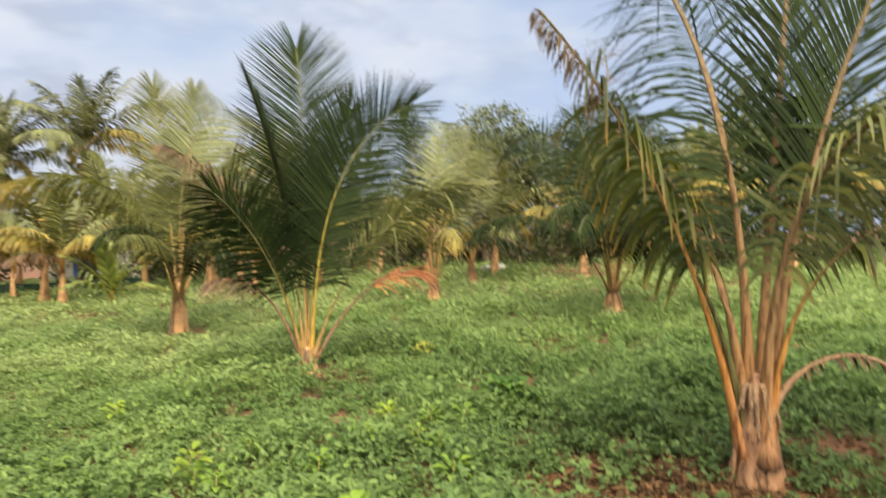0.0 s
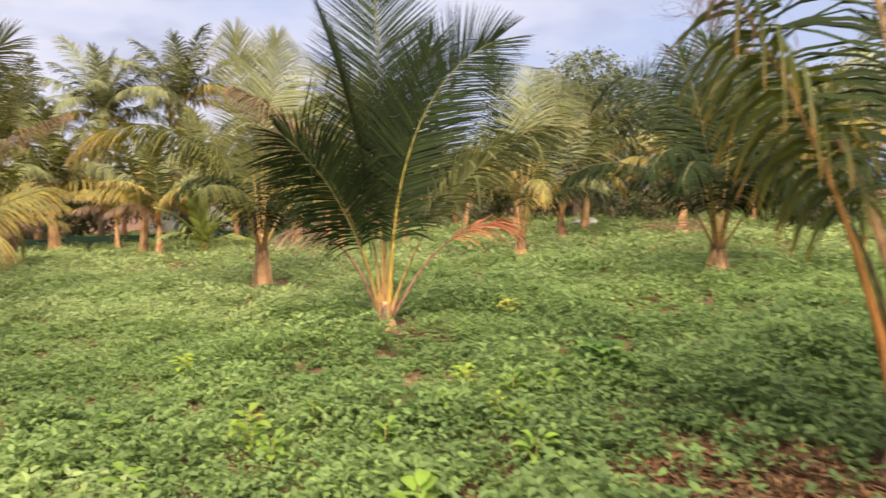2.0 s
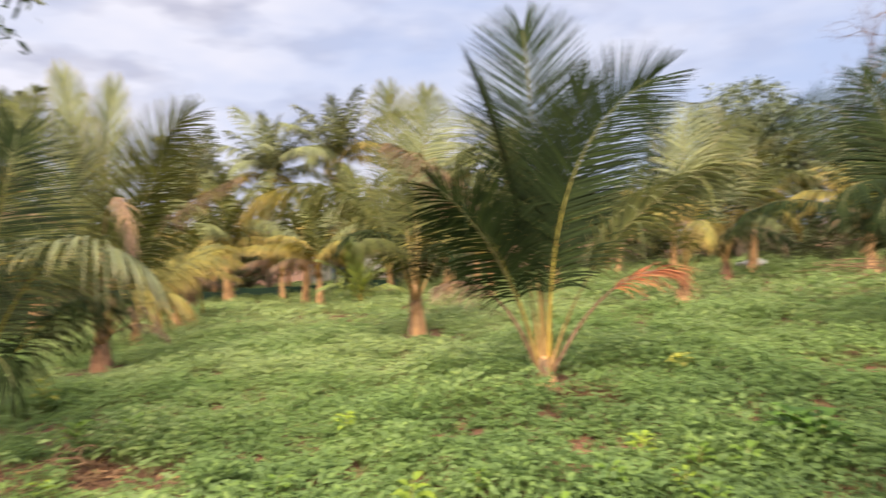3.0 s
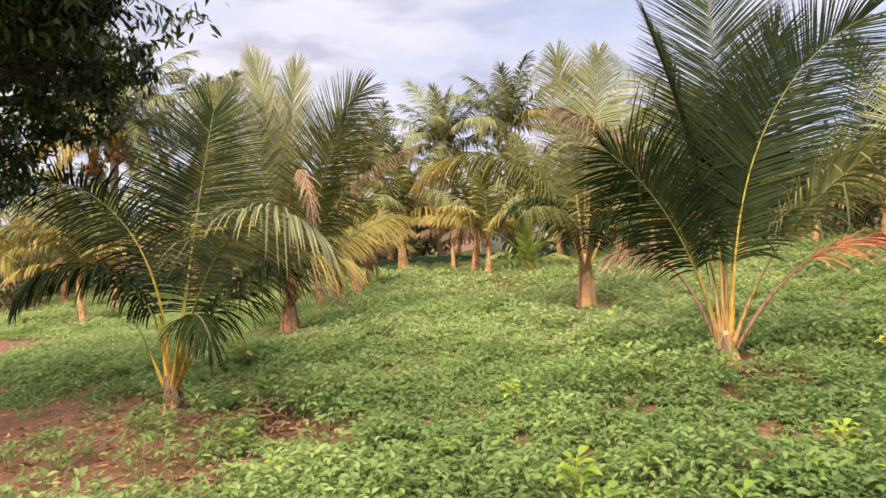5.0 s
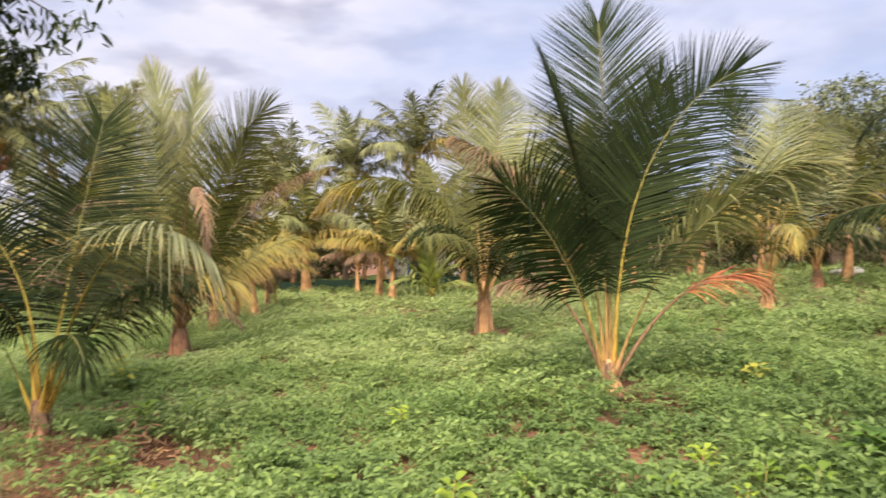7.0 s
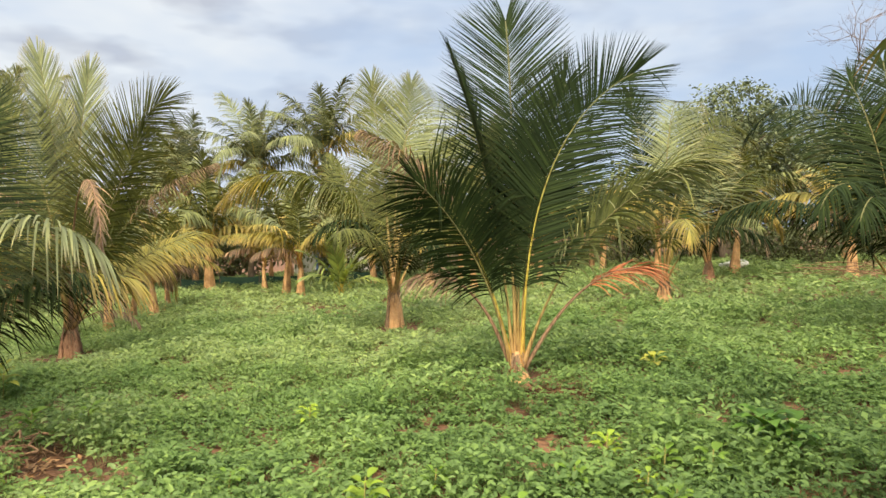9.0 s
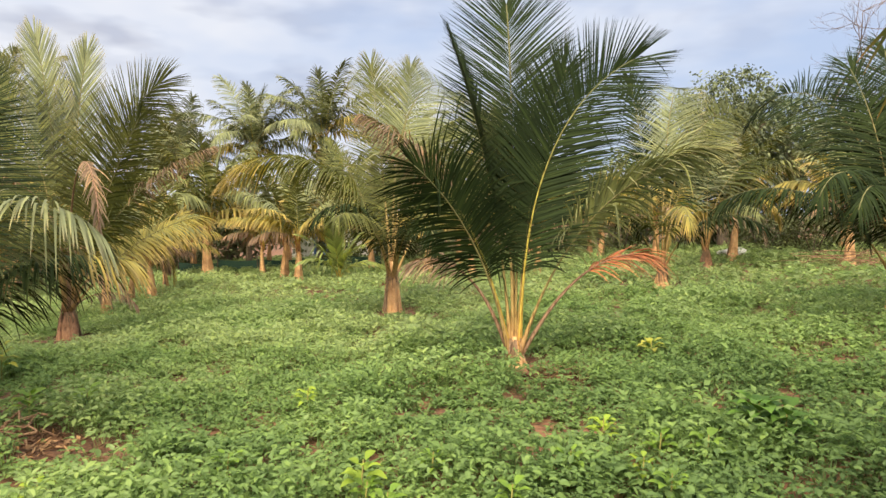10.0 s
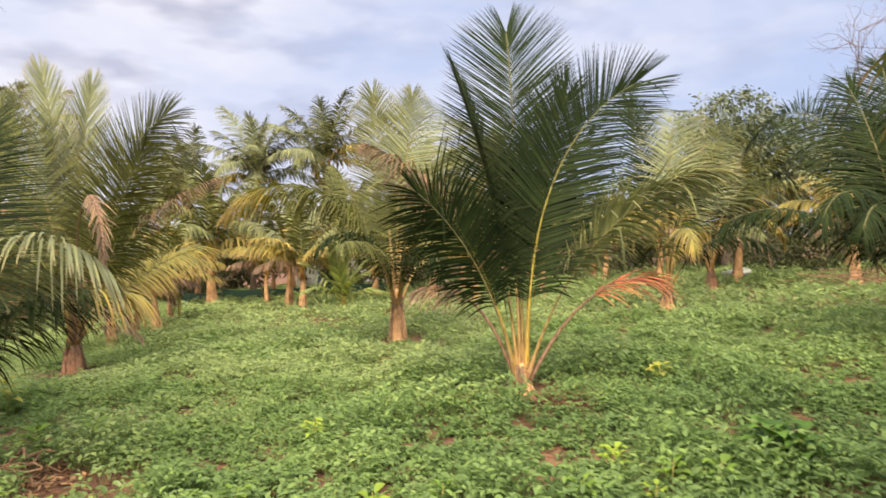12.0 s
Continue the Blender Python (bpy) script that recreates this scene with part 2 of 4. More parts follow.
GREY_BARK = rough_material("grey_bark", [(0.3, (0.07, 0.05, 0.04)), (0.7, (0.24, 0.18, 0.14))], scale=(6, 6, 1.2), bump=0.8)
TALL_BARK = rough_material("tall_palm_bark", [(0.3, (0.10, 0.075, 0.055)), (0.7, (0.30, 0.22, 0.16))], scale=(2, 2, 9), bump=0.8)
BARE_BARK = rough_material("bare_branch_bark", [(0.3, (0.15, 0.11, 0.105)), (0.7, (0.25, 0.185, 0.175))], bump=0.4)
SOIL = rough_material("red_brown_soil", [(0.28, (0.060, 0.028, 0.016)), (0.5, (0.145, 0.068, 0.036)), (0.75, (0.26, 0.128, 0.070))], scale=(3, 3, 3), bump=0.9, size=1.6, coarse=0.35, rough=0.95)
LITTER = leaf_material("dead_leaf_litter", [(0.0, (0.25, 0.145, 0.09)), (1.0, (0.37, 0.235, 0.16))], dark=0.35, light=1.3, rough=0.85, spec=0.15, through_light=0.05, glow=(1, 0.8, 0.6))
MANGO_LEAF = leaf_material("mango_leaf", [(0.0, (0.030, 0.048, 0.014)), (1.0, (0.040, 0.062, 0.018))], rough=0.35, through_light=0.22, glow=(1.3, 1.5, 0.4))
# background leaves: distance haze painted in as lighter, greyer green
HAZED_TREE_LEAF = leaf_material("hazed_tree_leaf", [(0.0, (0.14, 0.172, 0.112)), (1.0, (0.185, 0.21, 0.135))], rough=0.55, through_light=0.2, glow=(1.1, 1.1, 0.6))
HAZED_HEDGE_LEAF = leaf_material("hazed_hedge_leaf", [(0.0, (0.12, 0.145, 0.075)), (1.0, (0.17, 0.185, 0.095))], rough=0.6, through_light=0.2)
WHITE_PAINT = rough_material("white_plaster", [(0.3, (0.62, 0.62, 0.66)), (0.7, (0.78, 0.78, 0.80))], bump=0.1)
RED_TILE = rough_material("red_roof", [(0.3, (0.42, 0.12, 0.08)), (0.7, (0.55, 0.20, 0.13))], bump=0.3)
BLUE_SHEET = rough_material("blue_sheet", [(0.3, (0.05, 0.12, 0.40)), (0.7, (0.08, 0.18, 0.50))], bump=0.1)
NET = rough_material("green_net", [(0.3, (0.02, 0.055, 0.038)), (0.7, (0.03, 0.085, 0.058))], bump=0.2, rough=0.7)


def weed_material(name):
    """Low broad-leaved weeds: each plant's green, with painted shade and haze, is kept in the mesh, each leaf a little
    more.
    """
    m, n, l, p = node_material(name)
    tone = n.new("ShaderNodeAttribute")
    tone.attribute_name = "tone"
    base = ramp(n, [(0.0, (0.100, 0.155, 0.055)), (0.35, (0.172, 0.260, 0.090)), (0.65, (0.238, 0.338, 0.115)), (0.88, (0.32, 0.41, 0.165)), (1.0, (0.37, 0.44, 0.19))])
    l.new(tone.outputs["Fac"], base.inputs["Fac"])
    geo = n.new("ShaderNodeNewGeometry")
    vary = ramp(n, [(0.0, (0.68, 0.70, 0.72)), (0.6, (1, 1, 1)), (1.0, (1.24, 1.20, 0.98))])
    l.new(geo.outputs["Random Per Island"], vary.inputs["Fac"])
    c = mul(n, l, base.outputs["Color"], vary.outputs["Color"])
    l.new(c, p.inputs["Base Color"])
    p.inputs["Roughness"].default_value = 0.45
    p.inputs["Specular IOR Level"].default_value = 0.2
    back = n.new("ShaderNodeBsdfTranslucent")
    l.new(c, back.inputs["Color"])
    mx = n.new("ShaderNodeMixShader")
    mx.inputs[0].default_value = 0.48
    l.new(p.outputs["BSDF"], mx.inputs[1])
    l.new(back.outputs["BSDF"], mx.inputs[2])
    l.new(mx.outputs["Shader"], n["Material Output"].inputs["Surface"])
    return m


WEED = weed_material("weed_leaf")


# ---- mesh helpers ----
def make_mesh(name, verts, faces, material, smooth=False, **fields):
    """One mesh from arrays; fields are float values per vertex."""
    me = bpy.data.meshes.new(name)
    me.from_pydata(np.asarray(verts, float).tolist(), [], faces if isinstance(faces, list) else faces.tolist())
    for key, values in fields.items():
        me.attributes.new(key, "FLOAT", "POINT").data.foreach_set("value", np.asarray(values, np.float32))
    me.materials.append(material)
    if smooth:
        me.shade_smooth()
    return me


def part(name, me, parent, label=""):
    ob = new(name, me)
    ob.parent = parent
    return tagged(ob, label)


def thing(name, place, label, category, group="", kind=""):
    ob = new(name)
    ob.location = place
    ob.empty_display_size = 0.2
    return tagged(ob, label, category, group, kind)


def tube(points, radii, sides=6, flat=1.0):
    """A tapered tube along points; flat: its height against its width. Returns verts, faces and the way along it."""
    P = np.asarray(points, float)
    T = np.gradient(P, axis=0)
    T /= np.linalg.norm(T, axis=1)[:, None] + 1e-9
    ref = np.where(np.abs(T[:, 2:3]) > 0.95, [[1.0, 0.0, 0.0]], [[0.0, 0.0, 1.0]])
    A = np.cross(T, ref)
    A /= np.linalg.norm(A, axis=1)[:, None]
    for i in range(1, len(A)):
        if A[i] @ A[i - 1] < 0:
            A[i] = -A[i]
    B = np.cross(A, T)
    ang = np.linspace(0, 2 * np.pi, sides, endpoint=False)
    r = np.asarray(radii, float)[:, None, None]
    V = P[:, None, :] + r * (np.cos(ang)[None, :, None] * A[:, None, :] + flat * np.sin(ang)[None, :, None] * B[:, None, :])
    n = len(P)
    i, j = np.meshgrid(np.arange(n - 1), np.arange(sides), indexing="ij")
    k = (j + 1) % sides
    F = np.stack([i * sides + j, i * sides + k, (i + 1) * sides + k, (i + 1) * sides + j], -1).reshape(-1, 4).tolist()
    F.append(list(range(sides))[::-1])
    F.append([(n - 1) * sides + q for q in range(sides)])
    return V.reshape(-1, 3), F, np.repeat(np.linspace(0, 1, n), sides)


def ground_z(x, y):
    """The field falls gently towards -x, with low humps."""
    return 0.0566 * 40 * np.tanh(np.asarray(x) / 40) + 0.035 * np.sin(1.1 * x + 0.6 * y) * np.cos(0.9 * y - 0.4 * x) * np.clip(np.hypot(x, y) / 3 - 0.3, 0, 1)


# ---- palm fronds ----
# az: compass direction, el: rise at the foot, droop: how far it bends down along its length and power: how late, twist: turn of the blade round the midrib,
# hang: how limp the leaflets are, tone: g green, o olive, l pale, h grey-green, c brown, y yellowing, m mottled, b browning, d dry, r red dry, s young; a second letter is the tone past turn,
# bare: leafless share of the stalk, spread: how wide the leaflets open, short: their share of the full length
Frond = namedtuple("Frond", "az el length droop twist hang tone bare spread short power turn clasp", defaults=(0.24, 1.0, 1.0, 1.4, 0.55, 0.0))


def frond_spine(r, n=25):
    """The midrib's points, from its foot. With clasp it leaves the stem upright before it opens."""
    s = (np.arange(n - 1) + 0.5) / (n - 1)
    e = np.radians(r.el - r.droop * s ** r.power + r.clasp * max(0.0, 86 - r.el) * np.exp(-(s / 0.28) ** 2))
    a = radians(r.az)
    step = np.stack([np.cos(e) * math.cos(a), np.cos(e) * math.sin(a), np.sin(e)], 1) * r.length / (n - 1)
    return np.vstack([[0, 0, 0], np.cumsum(step, 0)])


def frond(parent, start, r, detail, rng, thick=0.05, leaf_share=0.25, singles=0, stalk_tone="", fill=0.95, sturdy=False):
    """One feather leaf: the stalk is the part, its leaflets lie under it."""
    P = frond_spine(r)
    u = np.linspace(0, 1, len(P))
    radii = thick * (0.12 + 0.46 * np.exp(-u * 3.4) + 0.42 * np.exp(-u * 15))
    if sturdy or r.bare >= 0.97:
        radii = thick * (0.14 + 0.40 * np.exp(-(u / 0.6) ** 2))
    V, F, al = tube(P, radii, 7, 0.62)
    dry = r.tone[0] in "cdr"
    stalk = part("frond", make_mesh("frond", V, F, STALK["d" if dry else "k" if r.tone == "k" else (stalk_tone or ("o" if r.tone[0] in "ym" else "g"))], True, along=al), parent)
    stalk.location = start
    if r.bare >= 0.97:
        return stalk
    pairs = max(10, int(r.length * (1 - r.bare) * detail))
    way = (np.arange(pairs) + 0.5) / pairs
    s = r.bare + (1 - r.bare) * (1 - (1 - way) ** 1.25)
    s = np.concatenate([s, np.clip(s + rng.normal(0, 0.25 / pairs, pairs), r.bare, 1)])
    side = np.concatenate([np.ones(pairs), -np.ones(pairs)])
    keep = rng.random(len(s)) > (0.12 if dry else 0.02)
    s, side = s[keep], side[keep]
    m = len(s)
    X = np.stack([np.interp(s, u, P[:, i]) for i in range(3)], 1)
    D = np.gradient(P, axis=0)
    T = np.stack([np.interp(s, u, D[:, i]) for i in range(3)], 1)
    T /= np.linalg.norm(T, axis=1)[:, None]
    a = radians(r.az)
    S0 = np.array([-math.sin(a), math.cos(a), 0.0])[None, :].repeat(m, 0)
    N0 = np.cross(T, S0)
    tw = np.radians(r.twist) * np.clip((s - 0.1) / 0.3, 0, 1)
    S = S0 * np.cos(tw)[:, None] + N0 * np.sin(tw)[:, None]
    N = N0 * np.cos(tw)[:, None] - S0 * np.sin(tw)[:, None]
    v = (s - r.bare) / (1 - r.bare)
    outer = (v > r.turn + rng.normal(0, 0.05, m)) if len(r.tone) > 1 else np.zeros(m, bool)
    wither = outer & (r.tone[-1] in "bcd")
    limp = np.clip(r.hang + 0.22 * np.exp(-(v / 0.12) ** 2) + 0.6 * wither, 0, 2.2)
    torn = rng.random(m) < 0.035
    limp = np.where(torn, limp + rng.uniform(0.4, 1.6, m), limp)
    loose = np.minimum(limp, 0.8)
    theta = np.radians(r.spread * np.interp(v, [0, 0.25, 0.6, 0.85, 1], [62, 58, 51, 38, 12]) + rng.normal(0, 1, m) * (11 if dry else 0.8 + 4.5 * loose))
    lift = np.interp(v, [0, 0.5, 1], [0.22, 0.14, 0.03]) + rng.normal(0, 1, m) * (0.15 if dry else 0.012 + 0.05 * loose)
    d = S * (side * np.sin(theta))[:, None] + T * np.cos(theta)[:, None] + N * lift[:, None]
    d /= np.linalg.norm(d, axis=1)[:, None]
    long = r.short * r.length * leaf_share * np.interp(v, [0, 0.12, 0.4, 0.75, 1], [0.6, 0.92, 1.0, 0.92, 0.62]) * rng.normal(1, 0.2 if dry else 0.045, m) * np.where(wither, 0.42, 1.0)
    w = np.interp(v, [0, 0.3, 0.8, 1], [1.15, 1.15, 0.9, 0.7]) * fill * r.length * (1 - r.bare) / pairs
    w = np.clip(w, 0.012, 0.07) * np.where(wither | dry, 0.7, 1.0)
    stations = np.array([0, 0.18, 0.42, 0.66, 0.86, 1.0]) if fill < 1.2 else np.array([0, 0.3, 0.7, 1.0])
    wide = np.array([0.6, 1.0, 0.95, 0.72, 0.4, 0.03]) if fill < 1.2 else np.array([0.6, 1.0, 0.75, 0.05])
    drop = np.clip(limp * (1 + rng.normal(0, 0.28, m)), 0, 2.6)
    at, cur, pts, dirs = X.copy(), 0.0, [], []
    for q in stations:
        g = d + np.array([0, 0, -1.0]) * (drop * 2.6 * q ** 1.1)[:, None]
        g /= np.linalg.norm(g, axis=1)[:, None]
        at = at + g * (long * (q - cur))[:, None]
        cur = q
        pts.append(at.copy())
        dirs.append(g)
    tilt = np.radians(rng.normal(16, 1, m) + rng.normal(0, 1, m) * (4 + 10 * loose)) * side
    verts = np.zeros((m, len(stations), 2, 3))
    for k, (p, g) in enumerate(zip(pts, dirs)):
        c = T - (T * g).sum(1)[:, None] * g
        c /= np.linalg.norm(c, axis=1)[:, None] + 1e-6
        nn = np.cross(g, c)
        c = c * np.cos(tilt)[:, None] + nn * np.sin(tilt)[:, None]
        verts[:, k, 0] = p - c * (w * wide[k] * 0.5)[:, None]
        verts[:, k, 1] = p + c * (w * wide[k] * 0.5)[:, None]
    q = len(stations)
    al = np.broadcast_to(stations[None, :, None], (m, q, 2)) * np.where(rng.random(m) < 0.3, 1.0, 0.95)[:, None, None]
    pick = np.argsort(-long)[:min(singles, m)] if singles else np.array([], int)
    one = [[2 * i, 2 * i + 1, 2 * i + 3, 2 * i + 2] for i in range(q - 1)]
    for i in pick:
        leaf = part("leaflet", make_mesh("leaflet", (verts[i] - X[i]).reshape(-1, 3), one, FROND[r.tone[-1] if outer[i] else r.tone[0]], True, along=al[i].reshape(-1)), stalk)
        leaf.location = X[i]
    for late, tone in ((False, r.tone[0]), (True, r.tone[-1])):
        rest = np.setdiff1d(np.flatnonzero(outer == late), pick)
        if len(rest):
            base = (np.arange(len(rest)) * q * 2)[:, None] + (np.arange(q - 1) * 2)[None, :]
            faces = np.stack([base, base + 1, base + 3, base + 2], -1).reshape(-1, 4)
            blade = part("leaf_blade", make_mesh("leaf_blade", verts[rest].reshape(-1, 3), faces, FROND[tone], True, along=al[rest].reshape(-1)), stalk)
            tagged(blade, kind="stuff")
    return stalk


def bole(parent, height, r0, r1, rng, material, lean=(0, 0), sheaths=6, sides=16):
    """A young palm's stem: swollen at the foot, ringed, wrapped in old leaf bases that stand off as pointed blades."""
    n = 16
    u = np.linspace(0, 1, n)
    r = r1 * (1.25 - 0.35 * u) + (r0 - r1) * np.exp(-u * 4.5)
    r = r * (1 + 0.035 * np.sin(u * 38) + 0.03 * rng.normal(size=n)) * (1 - 0.75 * u ** 4)
    pts = np.stack([lean[0] * u * height, lean[1] * u * height, -0.12 + u * (height + 0.12)], 1)
    V, F, al = tube(pts, r, sides)
    V = V + np.stack([np.sin(V[:, 2] * 19 + V[:, 1] * 40), np.sin(V[:, 2] * 23 + V[:, 0] * 37), 0 * V[:, 0]], 1) * 0.006
    part("trunk", make_mesh("trunk", V, F, material, True), parent)
    for k in range(sheaths):
        a = 2.4 * k + rng.normal(0, 0.25)
        h0 = -0.10
        hh = 0.10 + height * rng.uniform(0.45, 1.15)
        m = 7
        t = np.linspace(0, 1, m)
        out_r = np.interp(h0 + t * hh, u * height, r) + 0.004 + rng.uniform(0.002, 0.014) * t ** 2
        half = (0.46 * (1 - t) ** 0.8 + 0.06) * (1 + 0.2 * rng.normal())
        curl = rng.normal(0, 0.25)
        rows = []
        for j in np.linspace(-1, 1, 5):
            aa = a + half * j + curl * t
            rr = out_r + 0.20 * out_r * half * (1 - j * j)
            z = h0 + t * hh - 0.03 * j * j * (1 - t)
            rows.append(np.stack([lean[0] * z + rr * np.cos(aa), lean[1] * z + rr * np.sin(aa), z], 1))
        outer = np.array(rows)
        inner = outer * np.array([0.93, 0.93, 1.0]) + np.array([0, 0, -0.003])
        W = np.concatenate([outer.reshape(-1, 3), inner.reshape(-1, 3)])
        faces = []
        for j in range(4):
            for i in range(m - 1):
                q0 = j * m + i
                faces.append([q0, q0 + 1, q0 + m + 1, q0 + m])
                faces.append([q0 + 5 * m, q0 + m + 5 * m, q0 + m + 1 + 5 * m, q0 + 1 + 5 * m])
        for i in range(m - 1):
            for j in (0, 4):
                q0 = j * m + i
                faces.append([q0, q0 + 1, q0 + 1 + 5 * m, q0 + 5 * m])
        part("leaf_base", make_mesh("leaf_base", W, faces, FIBRE if k % 4 == 3 else (SHEATH if material is BARK else material), True), parent)


def fibre_wrap(parent, height, r, rng, shreds=26):
    """Torn brown fibre round the crown's foot: a wrap of loose strips."""
    V, F = [], []
    for k in range(shreds):
        a, z0 = rng.uniform(0, 2 * np.pi), height * rng.uniform(0.75, 1.02)
        ln, w = rng.uniform(0.10, 0.26), rng.uniform(0.008, 0.022)
        for i in range(4):
            t = i / 3
            rr = r + 0.015 + 0.06 * t * rng.uniform(0.4, 1.3)
            p = np.array([rr * math.cos(a + 0.2 * t), rr * math.sin(a + 0.2 * t), z0 - ln * (t ** 1.3) + 0.05])
            side = np.array([-math.sin(a), math.cos(a), 0]) * w * (1 - 0.7 * t)
            V += [p - side, p + side]
        b0 = len(V) - 8
        F += [[b0 + 2 * i, b0 + 2 * i + 1, b0 + 2 * i + 3, b0 + 2 * i + 2] for i in range(3)]
    part("fibre", make_mesh("fibre", V, F, FIBRE, True), parent)


def palm(x, y, crown, rows, seed, label, foot=0.3, r0=0.17, r1=0.085, detail=30, thick=0.05, extra=(), lean=(0, 0), sheaths=8, leaf_share=0.25, singles=0, stalk_tone="", fill=0.80, sturdy=0.8, ring=0.45, bark=BARK, group="young coconut palms"):
    """A young coconut palm: rows are its fronds, which spring from the height foot; extra are old ones, each with a height of its own."""
    rng = np.random.default_rng(seed)
    p = thing("coconut_palm", (x, y, float(ground_z(x, y))), label, "palm tree", group)
    bole(p, crown, r0, r1, rng, bark, lean, sheaths)
    fibre_wrap(p, crown * 0.85, r1 * 0.7, rng)
    for k, row in enumerate(rows):
        a, c = radians(row.az), r1 * ring
        frond(p, (c * math.cos(a), c * math.sin(a), foot + 0.02 * (k % 3)), row, detail, rng, thick, leaf_share, singles if k < 3 else 0, stalk_tone[k % len(stalk_tone)] if stalk_tone else "", fill)
    for h, row in extra:
        a = radians(row.az)
        frond(p, (r0 * 0.42 * math.cos(a), r0 * 0.42 * math.sin(a), h), row, detail, rng, thick * sturdy, leaf_share * 0.85, 0, "", fill, sturdy > 1)
    return p


palm(-1.55, 7.90, 0.30, [
    Frond(109, 84, 4.02, 30, -7, .04, "g", .36, .95, .97, 3.0),
    Frond(31, 88, 3.50, 62, 74, .05, "g", .24, 1.0, 1.0, 2.06),
    Frond(211, 77, 2.90, 50, 68, .20, "gb", .32, 1.0, 1.05, 1.67, .55),
    Frond(222, 76, 2.25, 38, 66, .16, "g", .38, 1.05, 1.0, 1.6),
    Frond(160, 86, 3.35, 18, 20, .10, "g", .40, .50, .80, 1.06),
    Frond(5, 73, 2.85, 58, -50, .35, "l", .40, .65, .80, 1.44),
    Frond(130, 90, 4.10, 131, -30, .30, "l", .55, 1.0, .80, 1.97),
    Frond(61, 88, 3.15, 28, 43, .10, "g", .35, 1.0, 1.05, 1.3),
    Frond(95, 86, 2.60, 10, 30, .95, "g", .45, .60, .70, 1.4),
], 1, "young coconut palm with dark upright fronds and yellow stalks", foot=0.08, ring=0.7, bark=PALE_BARK, r0=0.12, r1=0.07, leaf_share=0.25, detail=58, fill=1.05, thick=0.062, stalk_tone="pggpppppp", sheaths=5, sturdy=1.05, singles=100, extra=[
    (0.08, Frond(23, 60, 1.80, 66, 45, .38, "r", .62, .30, 1.15, 2.09)),
    (0.08, Frond(182, 70, 1.60, 92, -34, .60, "d", .60, .40, 1.10, 2.26)),
])
palm(-4.66, 12.15, 0.90, [
    Frond(125, 70, 4.50, 10, -13, .12, "o", .28, .85, .75, 1.35),
    Frond(80, 92, 5.20, 123, 38, .12, "h", .40, 1.0, .80, 2.18),
    Frond(200, 79, 4.03, 120, 20, .55, "oy", .28, 1.0, .85, 1.53, .68),
    Frond(241, 78, 2.30, 123, 20, .60, "g", .30, 1.0, 1.0, 1.88),
    Frond(315, 65, 2.40, 143, 0, .60, "g", .25, 1.0, 1.0, 1.92),
    Frond(101, 70, 4.40, 11, 12, .15, "o", .30, .9, .70, 1.5),
    Frond(303, 65, 1.90, 40, 0, .70, "g", .25, 1.0, 1.0, 1.4),
    Frond(150, 64, 2.80, 22, -30, .30, "o", .25, 1.0, 1.0, 1.4),
    Frond(55, 63, 3.00, 32, 35, .40, "o", .30, 1.0, 1.0, 1.4),
    Frond(270, 60, 2.60, 80, 0, .60, "o", .28, 1.0, .9, 1.4),
], 2, "young coconut palm with pale orange stem and arching green fronds", foot=0.58, bark=PALE_BARK, r0=0.15, r1=0.105, detail=44, fill=0.95, thick=0.06, stalk_tone="p")
palm(1.72, 3.76, 0.62, [
    Frond(102, 89, 3.40, 46, -35, .55, "g", .34, .85, .95, 1.52),
    Frond(56, 69, 3.50, 1, 8, .16, "g", .38, .58, .85, 1.58, clasp=0.72),
    Frond(296, 89, 2.20, 82, -20, .75, "l", .46, .90, .80, 2.5),
    Frond(13, 83, 3.00, 22, 50, .18, "g", .42, .66, .90, 1.39, clasp=0.9),
    Frond(122, 86, 2.40, 62, -30, .65, "o", .55, .90, .60, 1.5),
], 3, "sturdy young coconut palm with fibrous brown stem and drooping fronds", foot=0.10, ring=0.60, r0=0.125, r1=0.090, bark=RAW_BARK, fill=0.78, sturdy=0.75, leaf_share=0.26, detail=34, thick=0.125, stalk_tone="w", sheaths=6, singles=100, extra=[
    (0.12, Frond(165, 77, 2.85, 27, 50, 1.10, "mc", .40, .80, .85, 1.38, .62, 0.15)),
    (0.14, Frond(325, 84, 1.75, 92, 0, .90, "m", .70, .80, .90, 2.4, clasp=0.8)),
    (0.08, Frond(177, 86, 1.12, 23, 0, .50, "k", 1.0, 1.0, 1.0, 1.2, clasp=0.6)),
    (0.40, Frond(341, 62, .80, 115, 0, 1.30, "c", .35, .50, .55, 1.78)),
])
